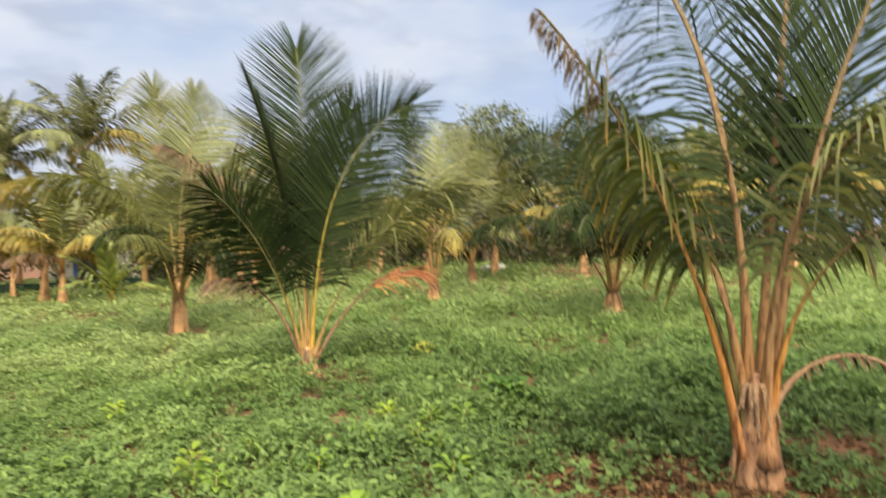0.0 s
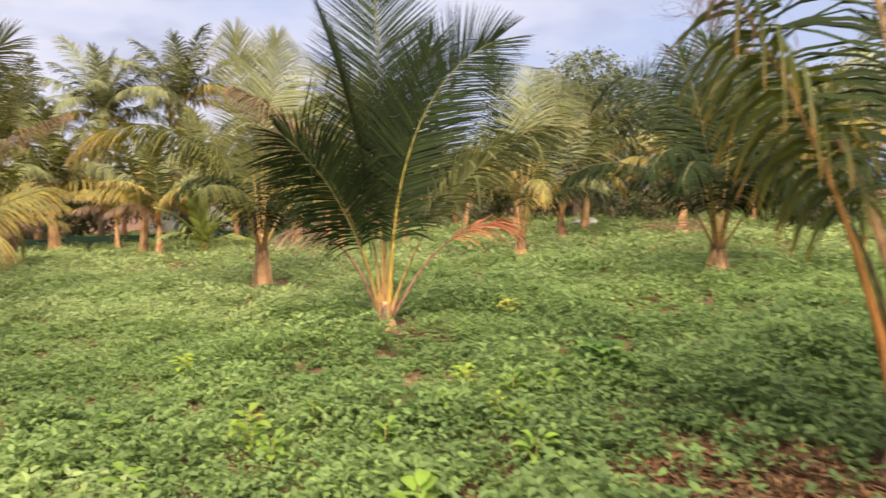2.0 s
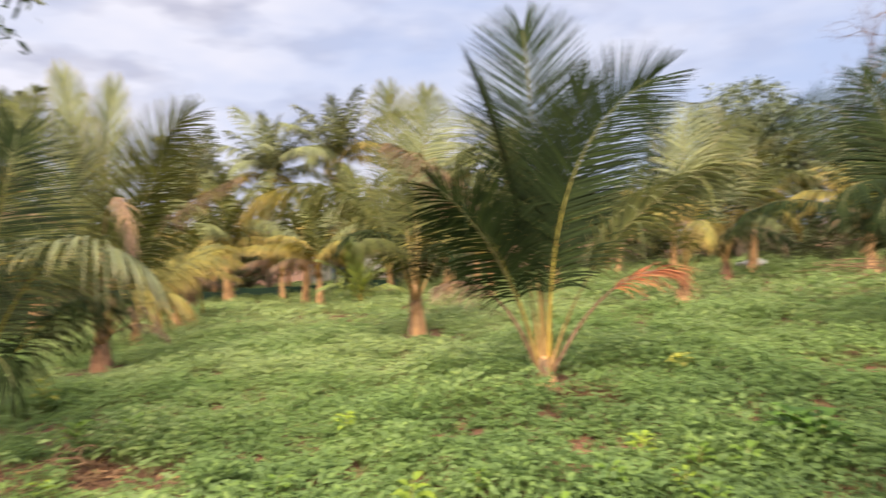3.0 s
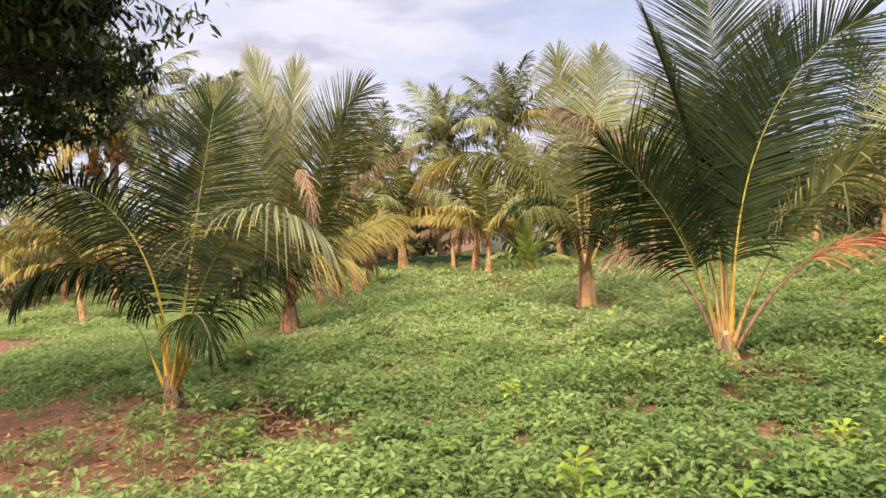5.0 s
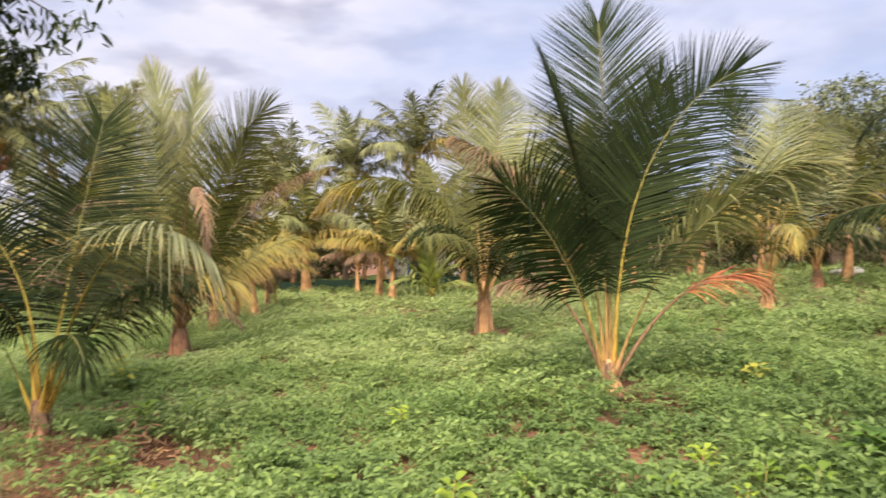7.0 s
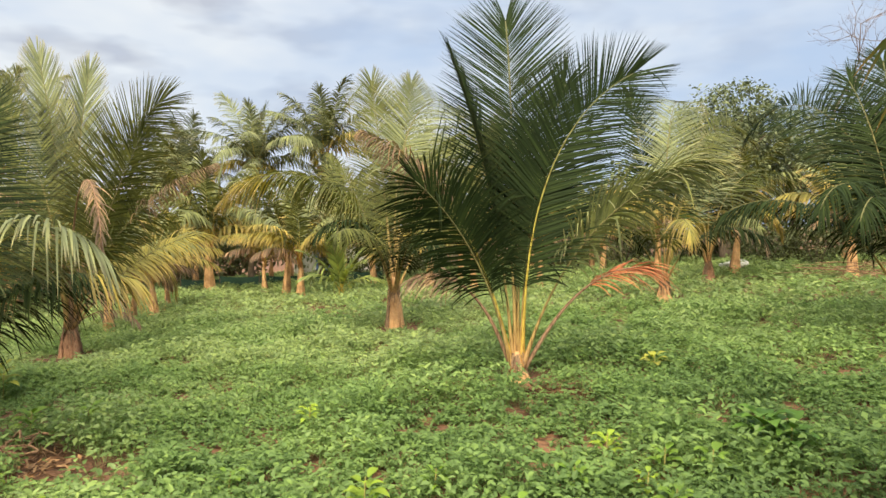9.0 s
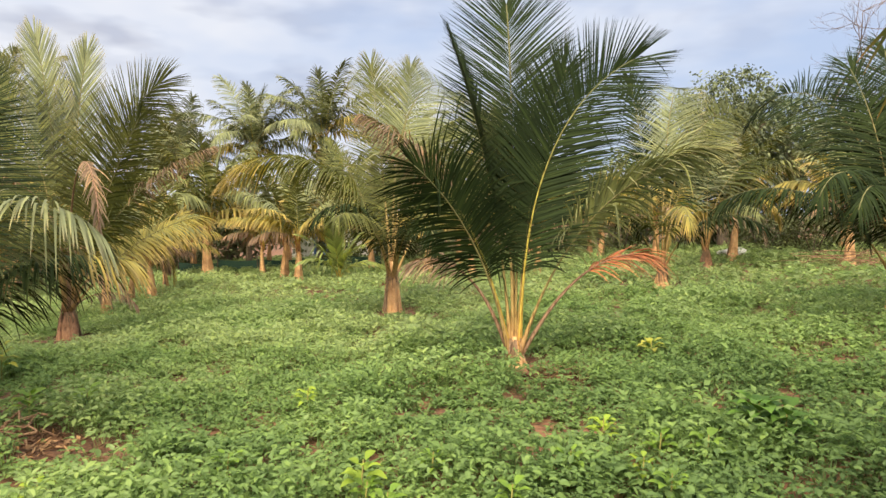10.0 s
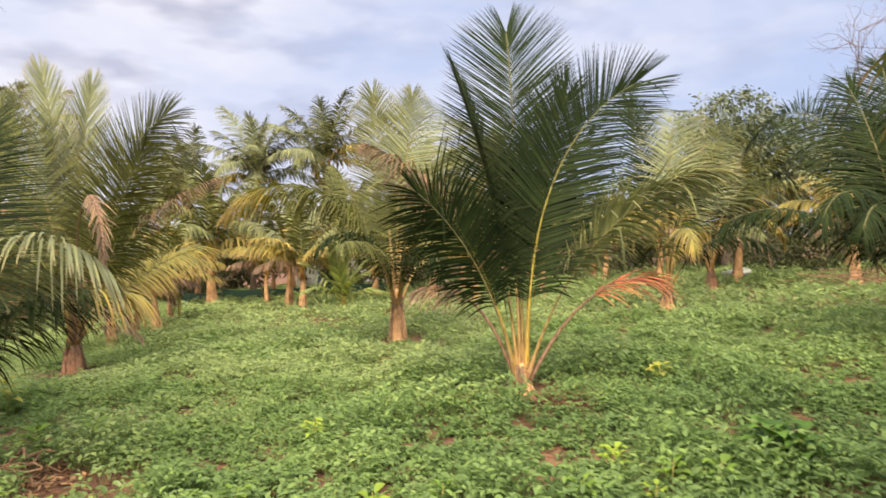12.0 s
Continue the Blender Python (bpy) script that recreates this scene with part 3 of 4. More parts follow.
palm(-5.93, 4.90, 0.36, [
    Frond(123, 63, 3.30, 6, 24, .07, "g", .24, 1.32, 1.12, 1.6),
    Frond(201, 92, 3.04, 112, -40, .35, "g", .33, 1.0, .85, 1.69),
    Frond(350, 59, 3.20, 94, -35, .50, "h", .34, 1.0, .78, 2.19),
    Frond(8, 62, 2.55, 75, -20, .70, "gy", .30, .90, .85, 1.5, .78),
    Frond(339, 60, 1.75, 115, 0, .80, "g", .40, 1.0, .9, 2.2),
    Frond(245, 88, 2.10, 150, 20, .70, "g", .35, 1.0, .9, 2.0),
], 4, "young coconut palm with one broad upright frond and yellow midrib", foot=0.18, r0=0.085, r1=0.06, detail=52, fill=1.08, thick=0.05, stalk_tone="g", sheaths=6, singles=100, extra=[
    (0.14, Frond(224, 74, .90, 8, 0, .8, "g", 1.0, 1.0, 1.0, 1.4)),
    (0.18, Frond(20, 60, .70, 8, 0, .8, "g", 1.0, 1.0, 1.0, 1.4)),
])
palm(-9.01, 9.39, 0.55, [
    Frond(120, 84, 4.50, 24, 17, .05, "h", .42, .50, .72, 1.45),
    Frond(153, 82, 4.75, 26, -17, .05, "h", .42, .50, .68, 1.88),
    Frond(19, 83, 3.90, 46, -66, .14, "o", .33, 1.0, .85, 1.97),
    Frond(179, 83, 4.50, 50, -45, .20, "o", .35, .90, .80, 1.95),
    Frond(22, 76, 3.50, 54, -60, .35, "ob", .30, 1.0, .75, 1.03, .42),
    Frond(324, 82, 4.60, 166, 20, .90, "d", .66, .80, .22, 1.69),
    Frond(235, 92, 3.30, 150, 20, .90, "d", .66, .80, .26, 2.2),
    Frond(50, 54, 2.50, 43, 40, .50, "y", .30, 1.0, 1.0, 1.48),
    Frond(76, 60, 2.60, 147, 30, .70, "y", .30, 1.0, 1.0, 2.12),
    Frond(6, 72, 3.20, 12, -45, .20, "o", .30, 1.0, 1.0, 1.4),
    Frond(186, 88, 3.00, 49, -41, .30, "o", .30, 1.0, 1.0, 1.4),
    Frond(263, 85, 2.40, 120, 40, .60, "g", .30, 1.0, 1.0, 1.4),
    Frond(300, 80, 2.60, 110, 20, .60, "o", .30, 1.0, 1.0, 1.4),
], 5, "tall young coconut palm with pale upright and brown drooping fronds", foot=0.45, r0=0.145, r1=0.125, detail=46, fill=0.95, thick=0.06, stalk_tone="p", extra=[
    (0.5, Frond(357, 63, 1.50, 126, 20, .90, "d", .30, .50, .90, 1.46)),
    (0.5, Frond(30, 40, 1.10, 100, 20, 1.2, "d", .25, .50, .90, 1.4)),
])
palm(2.76, 11.18, 0.50, [
    Frond(124, 77, 4.40, 115, -45, .25, "g", .30, 1.0, .80, 2.33),
    Frond(233, 62, 2.80, 120, 10, .60, "g", .30, 1.0, .90, 2.3),
    Frond(86, 77, 3.55, 26, -11, .16, "g", .26, .95, 1.15, 1.73),
    Frond(112, 82, 3.20, 30, -30, .20, "g", .28, 1.0, 1.05, 1.6),
    Frond(53, 85, 3.46, 55, 26, .30, "g", .28, 1.0, .9, 1.66),
    Frond(44, 69, 3.30, 152, 0, .60, "g", .28, 1.0, .9, 1.76),
    Frond(244, 60, 2.70, 110, 0, .60, "g", .25, 1.0, .9, 2.0),
    Frond(281, 75, 2.40, 90, 0, .60, "g", .25, 1.0, 1.0, 1.6),
    Frond(285, 70, 2.60, 140, 10, .70, "g", .25, 1.0, .9, 1.8),
    Frond(200, 60, 2.80, 90, 0, .60, "g", .25, 1.0, .9, 1.6),
    Frond(330, 60, 2.80, 90, 0, .60, "g", .25, 1.0, .9, 1.6),
], 6, "young coconut palm with squat orange-brown stem and dense green fronds", foot=0.40, bark=PALE_BARK, r0=0.17, r1=0.12, detail=46, fill=0.95, thick=0.055, stalk_tone="p")
palm(-0.20, 15.15, 0.50, [
    Frond(82, 92, 5.00, 90, 10, .12, "h", .38, .90, .70, 1.83),
    Frond(124, 75, 4.10, 6, -34, .15, "g", .35, .80, .65, 1.6),
    Frond(55, 85, 5.20, 114, 45, .20, "o", .40, 1.0, .70, 1.74),
    Frond(226, 83, 2.80, 164, 0, .60, "o", .30, 1.0, .9, 1.79),
    Frond(287, 75, 2.40, 140, 0, .80, "oy", .30, 1.0, .9, 1.9),
    Frond(60, 75, 3.60, 58, 40, .25, "g", .35, 1.0, .9, 1.6),
    Frond(190, 70, 2.60, 90, 0, .50, "g", .30, 1.0, .9, 1.5),
    Frond(330, 65, 2.40, 100, 0, .60, "g", .30, 1.0, .9, 1.5),
], 7, "young coconut palm with slim orange stem and pale green fronds", foot=0.40, bark=PALE_BARK, r0=0.15, r1=0.10, detail=34, fill=0.95, thick=0.05, stalk_tone="p")
palm(0.83, 20.10, 0.62, [
    Frond(81, 90, 4.60, 80, 8, .20, "h", .35, 1.0, .75, 1.69),
    Frond(12, 85, 2.90, 165, 0, .70, "my", .30, 1.0, .9, 1.64, .5),
    Frond(44, 84, 4.50, 120, 20, .35, "m", .35, 1.0, .8, 1.45),
    Frond(222, 76, 3.20, 165, 0, .60, "y", .30, 1.0, .9, 2.3),
    Frond(352, 85, 2.10, 165, 0, .80, "d", .30, 1.0, .9, 1.42),
    Frond(148, 80, 3.30, 23, -30, .25, "h", .30, 1.0, .9, 1.66),
    Frond(228, 59, 1.90, 148, 0, .80, "y", .30, 1.0, 1.0, 1.9),
    Frond(100, 75, 3.40, 30, 0, .20, "g", .30, 1.0, .9, 1.4),
    Frond(300, 70, 2.60, 110, 0, .60, "l", .30, 1.0, .9, 1.4),
], 8, "young coconut palm with yellow and brown drooping fronds", foot=0.50, r0=0.19, r1=0.12, detail=30, fill=0.95, thick=0.05, stalk_tone="p")

# ---- ground ----
def ground_sheet():
    near = np.concatenate([[-900, -400, -180, -90, -55], np.arange(-36, 14.01, 0.4), [20, 30, 45, 70, 110, 200, 420, 900]])
    deep = np.concatenate([[-900, -300, -100, -40, -15, -6], np.arange(-2, 32.01, 0.4), [36, 42, 50, 62, 80, 120, 220, 450, 900]])
    gx, gy = np.meshgrid(near, deep, indexing="ij")
    gzz = ground_z(gx, gy)
    V = np.stack([gx, gy, gzz], -1).reshape(-1, 3)
    n, m = gx.shape
    i, j = np.meshgrid(np.arange(n - 1), np.arange(m - 1), indexing="ij")
    F = np.stack([i * m + j, (i + 1) * m + j, (i + 1) * m + j + 1, i * m + j + 1], -1).reshape(-1, 4)
    g = new("ground", make_mesh("ground", V, F, SOIL, True))
    tagged(g, "red-brown bare soil of the field, mostly hidden by weeds", "ground", kind="structure")


ground_sheet()

# bare patches of soil: x, y, half width, half depth, how bare
BARE = [(1.10, 3.78, 0.85, 0.45, 0.88), (2.6, 4.0, 1.1, 0.5, 0.62), (2.4, 3.2, 0.9, 0.5, 0.60), (-6.3, 4.2, 2.4, 1.0, 0.93), (-5.2, 3.5, 1.7, 0.75, 0.88), (-4.2, 3.8, 0.9, 0.55, 0.80), (-4.7, 4.78, 1.2, 0.45, 0.95), (-3.7, 4.5, 0.5, 0.3, 0.7), (-5.6, 5.9, 1.6, 0.35, 0.7), (-2.3, 7.4, 0.80, 0.55, 0.86), (-1.02, 7.2, 0.40, 0.32, 0.98),
        (-7.6, 5.0, 0.9, 0.5, 0.6), (-8.6, 9.0, 0.8, 0.4, 0.6), (-11, 12.6, 1.0, 0.6, 0.6), (-3.2, 3.2, 0.5, 0.25, 0.7), (-2.6, 3.6, 0.3, 0.2, 0.7), (0.4, 3.2, 0.35, 0.2, 0.6), (-1.7, 3.3, 0.25, 0.15, 0.6)]


FEET = [(-1.55, 7.90, 0.42), (-4.66, 12.15, 0.5), (1.72, 3.76, 0.30), (-5.93, 4.90, 0.35), (-9.01, 9.39, 0.5), (2.76, 11.18, 0.4), (-0.2, 15.15, 0.4), (0.83, 20.1, 0.5)]


def foot_share(x, y):
    s = np.zeros_like(x)
    for fx, fy, r in FEET:
        s = np.maximum(s, np.clip(1.6 - ((x - fx) ** 2 + (y - fy + 0.12) ** 2) / r ** 2, 0, 0.9))
    return s


def bare_share(x, y):
    s = foot_share(x, y)
    for bx, by, hx, hy, k in BARE:
        d = ((x - bx) / hx) ** 2 + ((y - by) / hy) ** 2
        s = np.maximum(s, k * np.clip(1.5 - d, 0, 1))
    return s


def field_noise(x, y, f, seed):
    """Soft random values over the field, about 0 to 1."""
    r = np.random.default_rng(seed)
    s = np.zeros_like(x)
    for k in range(7):
        a, ff = r.uniform(0, 6.28), f * r.uniform(0.6, 1.8)
        s += np.sin((x * math.cos(a) + y * math.sin(a)) * ff + r.uniform(0, 6.28))
    return np.clip(0.5 + s * 0.16, 0, 1)


def weeds(name, x, y, sprays, leaf, height, rng, label, tone_shift=0.0, simple=False, kind="stuff"):
    """A sheet of low plants at the places x, y: each has sprays of three broad leaflets on thin stalks. One mesh."""
    n = len(x)
    tall = height * (0.20 + 0.80 * field_noise(x, y, 1.9, 5) ** 1.5 + 0.70 * field_noise(x, y, 5.5, 6) ** 2) * rng.uniform(0.6, 1.35, n) * (1 - 0.5 * foot_share(x, y))
    patch = field_noise(x, y, 0.8, 9)
    fine = field_noise(x, y, 4.0, 11)
    # near right darkened: palm shade put into the leaf tone; left side raised
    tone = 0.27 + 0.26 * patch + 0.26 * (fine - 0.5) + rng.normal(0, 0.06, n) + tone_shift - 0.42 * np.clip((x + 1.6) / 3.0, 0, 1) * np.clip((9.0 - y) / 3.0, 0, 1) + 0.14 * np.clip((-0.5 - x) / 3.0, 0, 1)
    # spray level
    k = n * sprays
    pid = np.repeat(np.arange(n), sprays)
    a = rng.uniform(0, 2 * np.pi, k)
    rad = tall[pid] * np.sqrt(rng.random(k)) * 0.75
    hz = tall[pid] * (0.30 + 0.70 * rng.random(k) ** 0.7) * (1 - 0.35 * (rad / (tall[pid] * 0.75 + 1e-6)) ** 2)
    gx, gy = x[pid] + rad * np.cos(a), y[pid] + rad * np.sin(a)
    centre = np.stack([gx, gy, ground_z(gx, gy) + hz], 1)
    # leaflets
    q = k * 3
    sid = np.repeat(np.arange(k), 3)
    ang = a[sid] + np.tile([-1.25, 0.0, 1.25], k) + rng.normal(0, 0.25, q)
    ln = leaf * rng.uniform(0.6, 1.3, q) * np.tile([0.88, 1.08, 0.88], k) * np.clip(0.7 + tall[pid[sid]] * 1.4, 0.6, 1.4)
    pitch = rng.normal(0.02, 0.38, q)
    roll = rng.normal(0, 0.28, q)
    f = np.stack([np.cos(ang) * np.cos(pitch), np.sin(ang) * np.cos(pitch), np.sin(pitch)], 1)
    s = np.stack([-np.sin(ang) * np.cos(roll), np.cos(ang) * np.cos(roll), np.sin(roll)], 1)
    up = np.cross(f, s)
    w = ln * rng.uniform(0.26, 0.36, q)
    o = centre[sid] + f * (0.12 * ln)[:, None]
    L, W = ln[:, None], w[:, None]
    fold = (0.18 + 0.12 * rng.random(q))[:, None]
    if simple:
        pts = np.stack([o, o + f * L * 0.45 + s * W * 0.95 + up * W * fold, o + f * L - up * L * 0.10, o + f * L * 0.45 - s * W * 0.95 + up * W * fold], 1)
        shape = [(0, 1, 2), (0, 2, 3)]
    else:
        pts = np.stack([o,
                        o + f * L * 0.30 + s * W * 0.9 + up * W * fold, o + f * L * 0.66 + s * W * 0.72 + up * W * fold * 0.8,
                        o + f * L - up * L * 0.10,
                        o + f * L * 0.66 - s * W * 0.72 + up * W * fold * 0.8, o + f * L * 0.30 - s * W * 0.9 + up * W * fold,
                        o + f * L * 0.5 - up * W * 0.05], 1)
        shape = [(0, 1, 6), (1, 2, 6), (2, 3, 6), (6, 3, 4), (6, 4, 5), (0, 6, 5)]
    c = pts.shape[1]
    tri = np.concatenate([np.arange(q)[:, None] * c + np.array([t]) for t in shape])
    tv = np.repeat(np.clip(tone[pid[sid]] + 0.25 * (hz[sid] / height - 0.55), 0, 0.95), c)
    V = pts.reshape(-1, 3)
    # stalks
    foot = np.stack([x[pid] + 0.25 * rad * np.cos(a), y[pid] + 0.25 * rad * np.sin(a), ground_z(x[pid], y[pid])], 1)
    across = np.stack([-np.sin(a), np.cos(a), 0 * a], 1) * 0.0022
    sv = np.stack([foot - across, foot + across, centre + across * 0.6, centre - across * 0.6], 1).reshape(-1, 3)
    quad = len(V) + np.arange(k)[:, None] * 4 + np.array([[0, 1, 2, 3]])
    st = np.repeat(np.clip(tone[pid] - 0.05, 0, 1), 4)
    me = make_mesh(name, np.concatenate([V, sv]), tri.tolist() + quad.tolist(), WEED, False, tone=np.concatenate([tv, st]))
    return tagged(new(name, me), label, "weeds", kind=kind)


def scatter(x0, x1, y0, y1, per_m2, rng):
    n = int((x1 - x0) * (y1 - y0) * per_m2)
    x, y = rng.uniform(x0, x1, n), rng.uniform(y0, y1, n)
    inside = (x > -2.35 * y - 2.5) & (x < 1.6 + 0.72 * y)
    return x[inside], y[inside]


def thin(x, y, rng, floor=0.0):
    keep = rng.random(len(x)) > np.maximum(bare_share(x, y), floor * (1 + 6 * (field_noise(x, y, 2.6, 31) < 0.3)))
    return x[keep], y[keep]


wr = np.random.default_rng(21)
# tone rises with distance: haze is put into the weeds' colour
x, y = thin(*scatter(-9, 4.4, 1.4, 5.0, 95, wr), wr, 0.02)
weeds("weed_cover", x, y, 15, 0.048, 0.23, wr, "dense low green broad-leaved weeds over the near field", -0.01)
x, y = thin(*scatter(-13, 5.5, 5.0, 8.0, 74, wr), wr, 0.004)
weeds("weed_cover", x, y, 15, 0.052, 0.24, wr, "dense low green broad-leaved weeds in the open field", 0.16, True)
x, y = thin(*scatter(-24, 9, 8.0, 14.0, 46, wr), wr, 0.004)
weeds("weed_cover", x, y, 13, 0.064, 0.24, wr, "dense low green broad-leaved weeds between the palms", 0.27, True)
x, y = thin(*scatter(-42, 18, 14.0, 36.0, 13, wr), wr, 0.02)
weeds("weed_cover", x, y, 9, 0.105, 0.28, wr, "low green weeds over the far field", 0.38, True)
x, y = wr.uniform(-14, 10, 5200), wr.uniform(-9, 3.4, 5200)
out_of = (x < -2.35 * y - 2.5) | (x > 1.6 + 0.72 * y) | (y < 1.4)
x, y = x[out_of], y[out_of]
weeds("weed_cover", x, y, 6, 0.10, 0.22, wr, "low green weeds behind and beside the path", 0.08, True)

# ---- far palms, built a few times and repeated ----
def crown_rows(rng, n, length, low, tones, power=1.1):
    """A full crown: upright in the middle, arching, then drooping."""
    rows = []
    for k in range(n):
        v = (k + 0.5) / n
        rows.append(Frond(137.5 * k + rng.normal(0, 12), 90 - (88 - low) * v ** power + rng.normal(0, 5), length * rng.uniform(0.85, 1.1) * (0.8 + 0.25 * math.sin(v * 3)), 20 + 62 * v + rng.normal(0, 10),
                          rng.uniform(-40, 40), 0.15 + 0.75 * v, tones[min(len(tones) - 1, int(v * len(tones)))], clasp=1.0))
    return rows


def row_palm(seed, crown, n, length, low, tones, label, detail=17, r0=0.16, r1=0.09, group="palms of the far rows"):
    rng = np.random.default_rng(seed)
    p = thing("coconut_palm", (0, 0, 0), label, "palm tree", group)
    bole(p, crown, r0, r1, rng, PALE_BARK, (rng.normal(0, 0.04), rng.normal(0, 0.04)), 5, 12)
    for k, row in enumerate(crown_rows(rng, n, length, low, tones)):
        a = radians(row.az)
        frond(p, (0.05 * math.cos(a), 0.05 * math.sin(a), crown * (1.0 - 0.18 * k / n) - 0.03), row, detail, rng, 0.045)
    return p


def tall_palm(seed, height, n, length, tones, label, detail=18):
    rng = np.random.default_rng(seed)
    p = thing("tall_coconut_palm", (0, 0, 0), label, "palm tree", "tall palms at the field's edge")
    u = np.linspace(0, 1, 20)
    bend = rng.normal(0, 0.35, 2)
    pts = np.stack([bend[0] * u ** 2, bend[1] * u ** 2, -0.1 + u * (height + 0.1)], 1)
    V, F, al = tube(pts, (0.13 + 0.10 * np.exp(-u * 14)) * (1 + 0.04 * np.sin(u * 90)), 10)
    part("trunk", make_mesh("trunk", V, F, TALL_BARK, True), p)
    for k, row in enumerate(crown_rows(rng, n, length, -20, tones, 1.35)):
        a = radians(row.az)
        frond(p, (bend[0] + 0.1 * math.cos(a), bend[1] + 0.1 * math.sin(a), height - 0.3 * k / n), row, detail, rng, 0.05, 0.22)
    for k in range(9):
        a = 0.7 * k
        s = 0.10
        bm = bmesh.new()
        bmesh.ops.create_icosphere(bm, subdivisions=2, radius=s)
        for v in bm.verts:
            v.co.z *= 1.25
        me = bpy.data.meshes.new("coconut")
        bm.to_mesh(me)
        bm.free()
        me.materials.append(STALK["o"])
        me.attributes.new("along", "FLOAT", "POINT")
        c = part("coconut", me, p)
        c.location = (bend[0] + 0.26 * math.cos(a), bend[1] + 0.26 * math.sin(a), height - 0.28 - 0.12 * (k % 3))
    return p


def put(ob, spots):
    """The thing itself at the first spot, copies at the others: x, y, turn, scale."""
    for i, (px, py, turn, size) in enumerate(spots):
        m = pose(px, py, float(ground_z(px, py)), 0, 0, turn) @ Matrix.Diagonal((size, size, size, 1))
        if i == 0:
            ob.matrix_basis = m
        else:
            copy_thing(ob, m)


# pale grey tones put distance haze into the far crowns' colour
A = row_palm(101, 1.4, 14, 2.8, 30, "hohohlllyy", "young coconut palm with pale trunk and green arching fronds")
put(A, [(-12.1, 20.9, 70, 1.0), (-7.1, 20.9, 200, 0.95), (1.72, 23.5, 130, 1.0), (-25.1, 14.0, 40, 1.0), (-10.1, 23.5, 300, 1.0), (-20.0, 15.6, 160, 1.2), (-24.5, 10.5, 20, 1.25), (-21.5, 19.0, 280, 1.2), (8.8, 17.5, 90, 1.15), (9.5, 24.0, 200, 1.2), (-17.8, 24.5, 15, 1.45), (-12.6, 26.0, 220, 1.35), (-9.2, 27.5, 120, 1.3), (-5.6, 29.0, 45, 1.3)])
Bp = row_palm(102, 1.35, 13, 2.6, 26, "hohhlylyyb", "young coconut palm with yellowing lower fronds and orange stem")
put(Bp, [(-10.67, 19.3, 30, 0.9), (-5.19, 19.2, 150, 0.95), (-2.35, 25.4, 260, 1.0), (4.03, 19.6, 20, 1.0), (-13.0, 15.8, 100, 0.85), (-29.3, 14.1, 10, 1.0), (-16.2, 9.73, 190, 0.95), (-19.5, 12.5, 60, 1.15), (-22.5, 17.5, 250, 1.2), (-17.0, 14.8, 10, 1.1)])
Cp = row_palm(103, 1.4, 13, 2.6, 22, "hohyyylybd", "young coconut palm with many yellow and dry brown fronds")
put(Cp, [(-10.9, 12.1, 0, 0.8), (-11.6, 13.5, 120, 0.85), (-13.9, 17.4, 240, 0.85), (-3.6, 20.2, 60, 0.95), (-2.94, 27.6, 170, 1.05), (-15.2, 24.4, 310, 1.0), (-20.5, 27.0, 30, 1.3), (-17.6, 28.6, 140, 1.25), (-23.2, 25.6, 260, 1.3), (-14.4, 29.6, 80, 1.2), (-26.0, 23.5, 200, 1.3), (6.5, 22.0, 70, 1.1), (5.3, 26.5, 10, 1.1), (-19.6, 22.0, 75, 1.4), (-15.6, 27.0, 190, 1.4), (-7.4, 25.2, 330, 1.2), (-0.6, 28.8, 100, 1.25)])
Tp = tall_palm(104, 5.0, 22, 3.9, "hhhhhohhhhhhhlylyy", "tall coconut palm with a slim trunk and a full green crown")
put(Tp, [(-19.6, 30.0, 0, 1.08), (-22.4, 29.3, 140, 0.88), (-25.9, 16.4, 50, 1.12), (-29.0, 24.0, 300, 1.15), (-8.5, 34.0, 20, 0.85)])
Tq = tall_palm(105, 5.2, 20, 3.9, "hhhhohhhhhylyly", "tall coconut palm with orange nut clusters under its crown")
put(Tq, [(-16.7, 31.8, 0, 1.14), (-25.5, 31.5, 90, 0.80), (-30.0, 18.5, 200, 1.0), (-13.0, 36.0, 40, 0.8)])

# ---- broadleaf trees ----
def leaf_cloud(centres, per, spread, leaf, rng, slim=0.3, droop=0.35):
    """Whorls of leaves round the given points: verts, faces, along."""
    n = len(centres) * per
    c = np.repeat(centres, per, 0)
    a, p = rng.uniform(0, 2 * np.pi, n), rng.normal(-droop, 0.45, n)
    f = np.stack([np.cos(a) * np.cos(p), np.sin(a) * np.cos(p), np.sin(p)], 1)
    s = np.cross(f, rng.normal(0, 1, (n, 3)) * 0.5 + np.array([0, 0, 1.0]))
    s /= np.linalg.norm(s, axis=1)[:, None]
    L = leaf * rng.uniform(0.6, 1.25, n)[:, None]
    W = L * slim * 0.5
    o = c + rng.normal(0, spread, (n, 3)) * 0.5 + f * L * 0.1
    sag = np.array([0, 0, -1.0]) * L * 0.12
    pts = np.stack([o, o + f * L * 0.35 + s * W, o + f * L * 0.72 + s * W * 0.8 + sag * 0.5, o + f * L + sag, o + f * L * 0.72 - s * W * 0.8 + sag * 0.5, o + f * L * 0.35 - s * W], 1)
    b = np.arange(n)[:, None] * 6
    F = np.concatenate([b + np.array([[0, 1, 2, 5]]), b + np.array([[5, 2, 3, 4]])])
    al = np.tile([0, 0.35, 0.72, 1, 0.72, 0.35], n)
    return pts.reshape(-1, 3), F, al


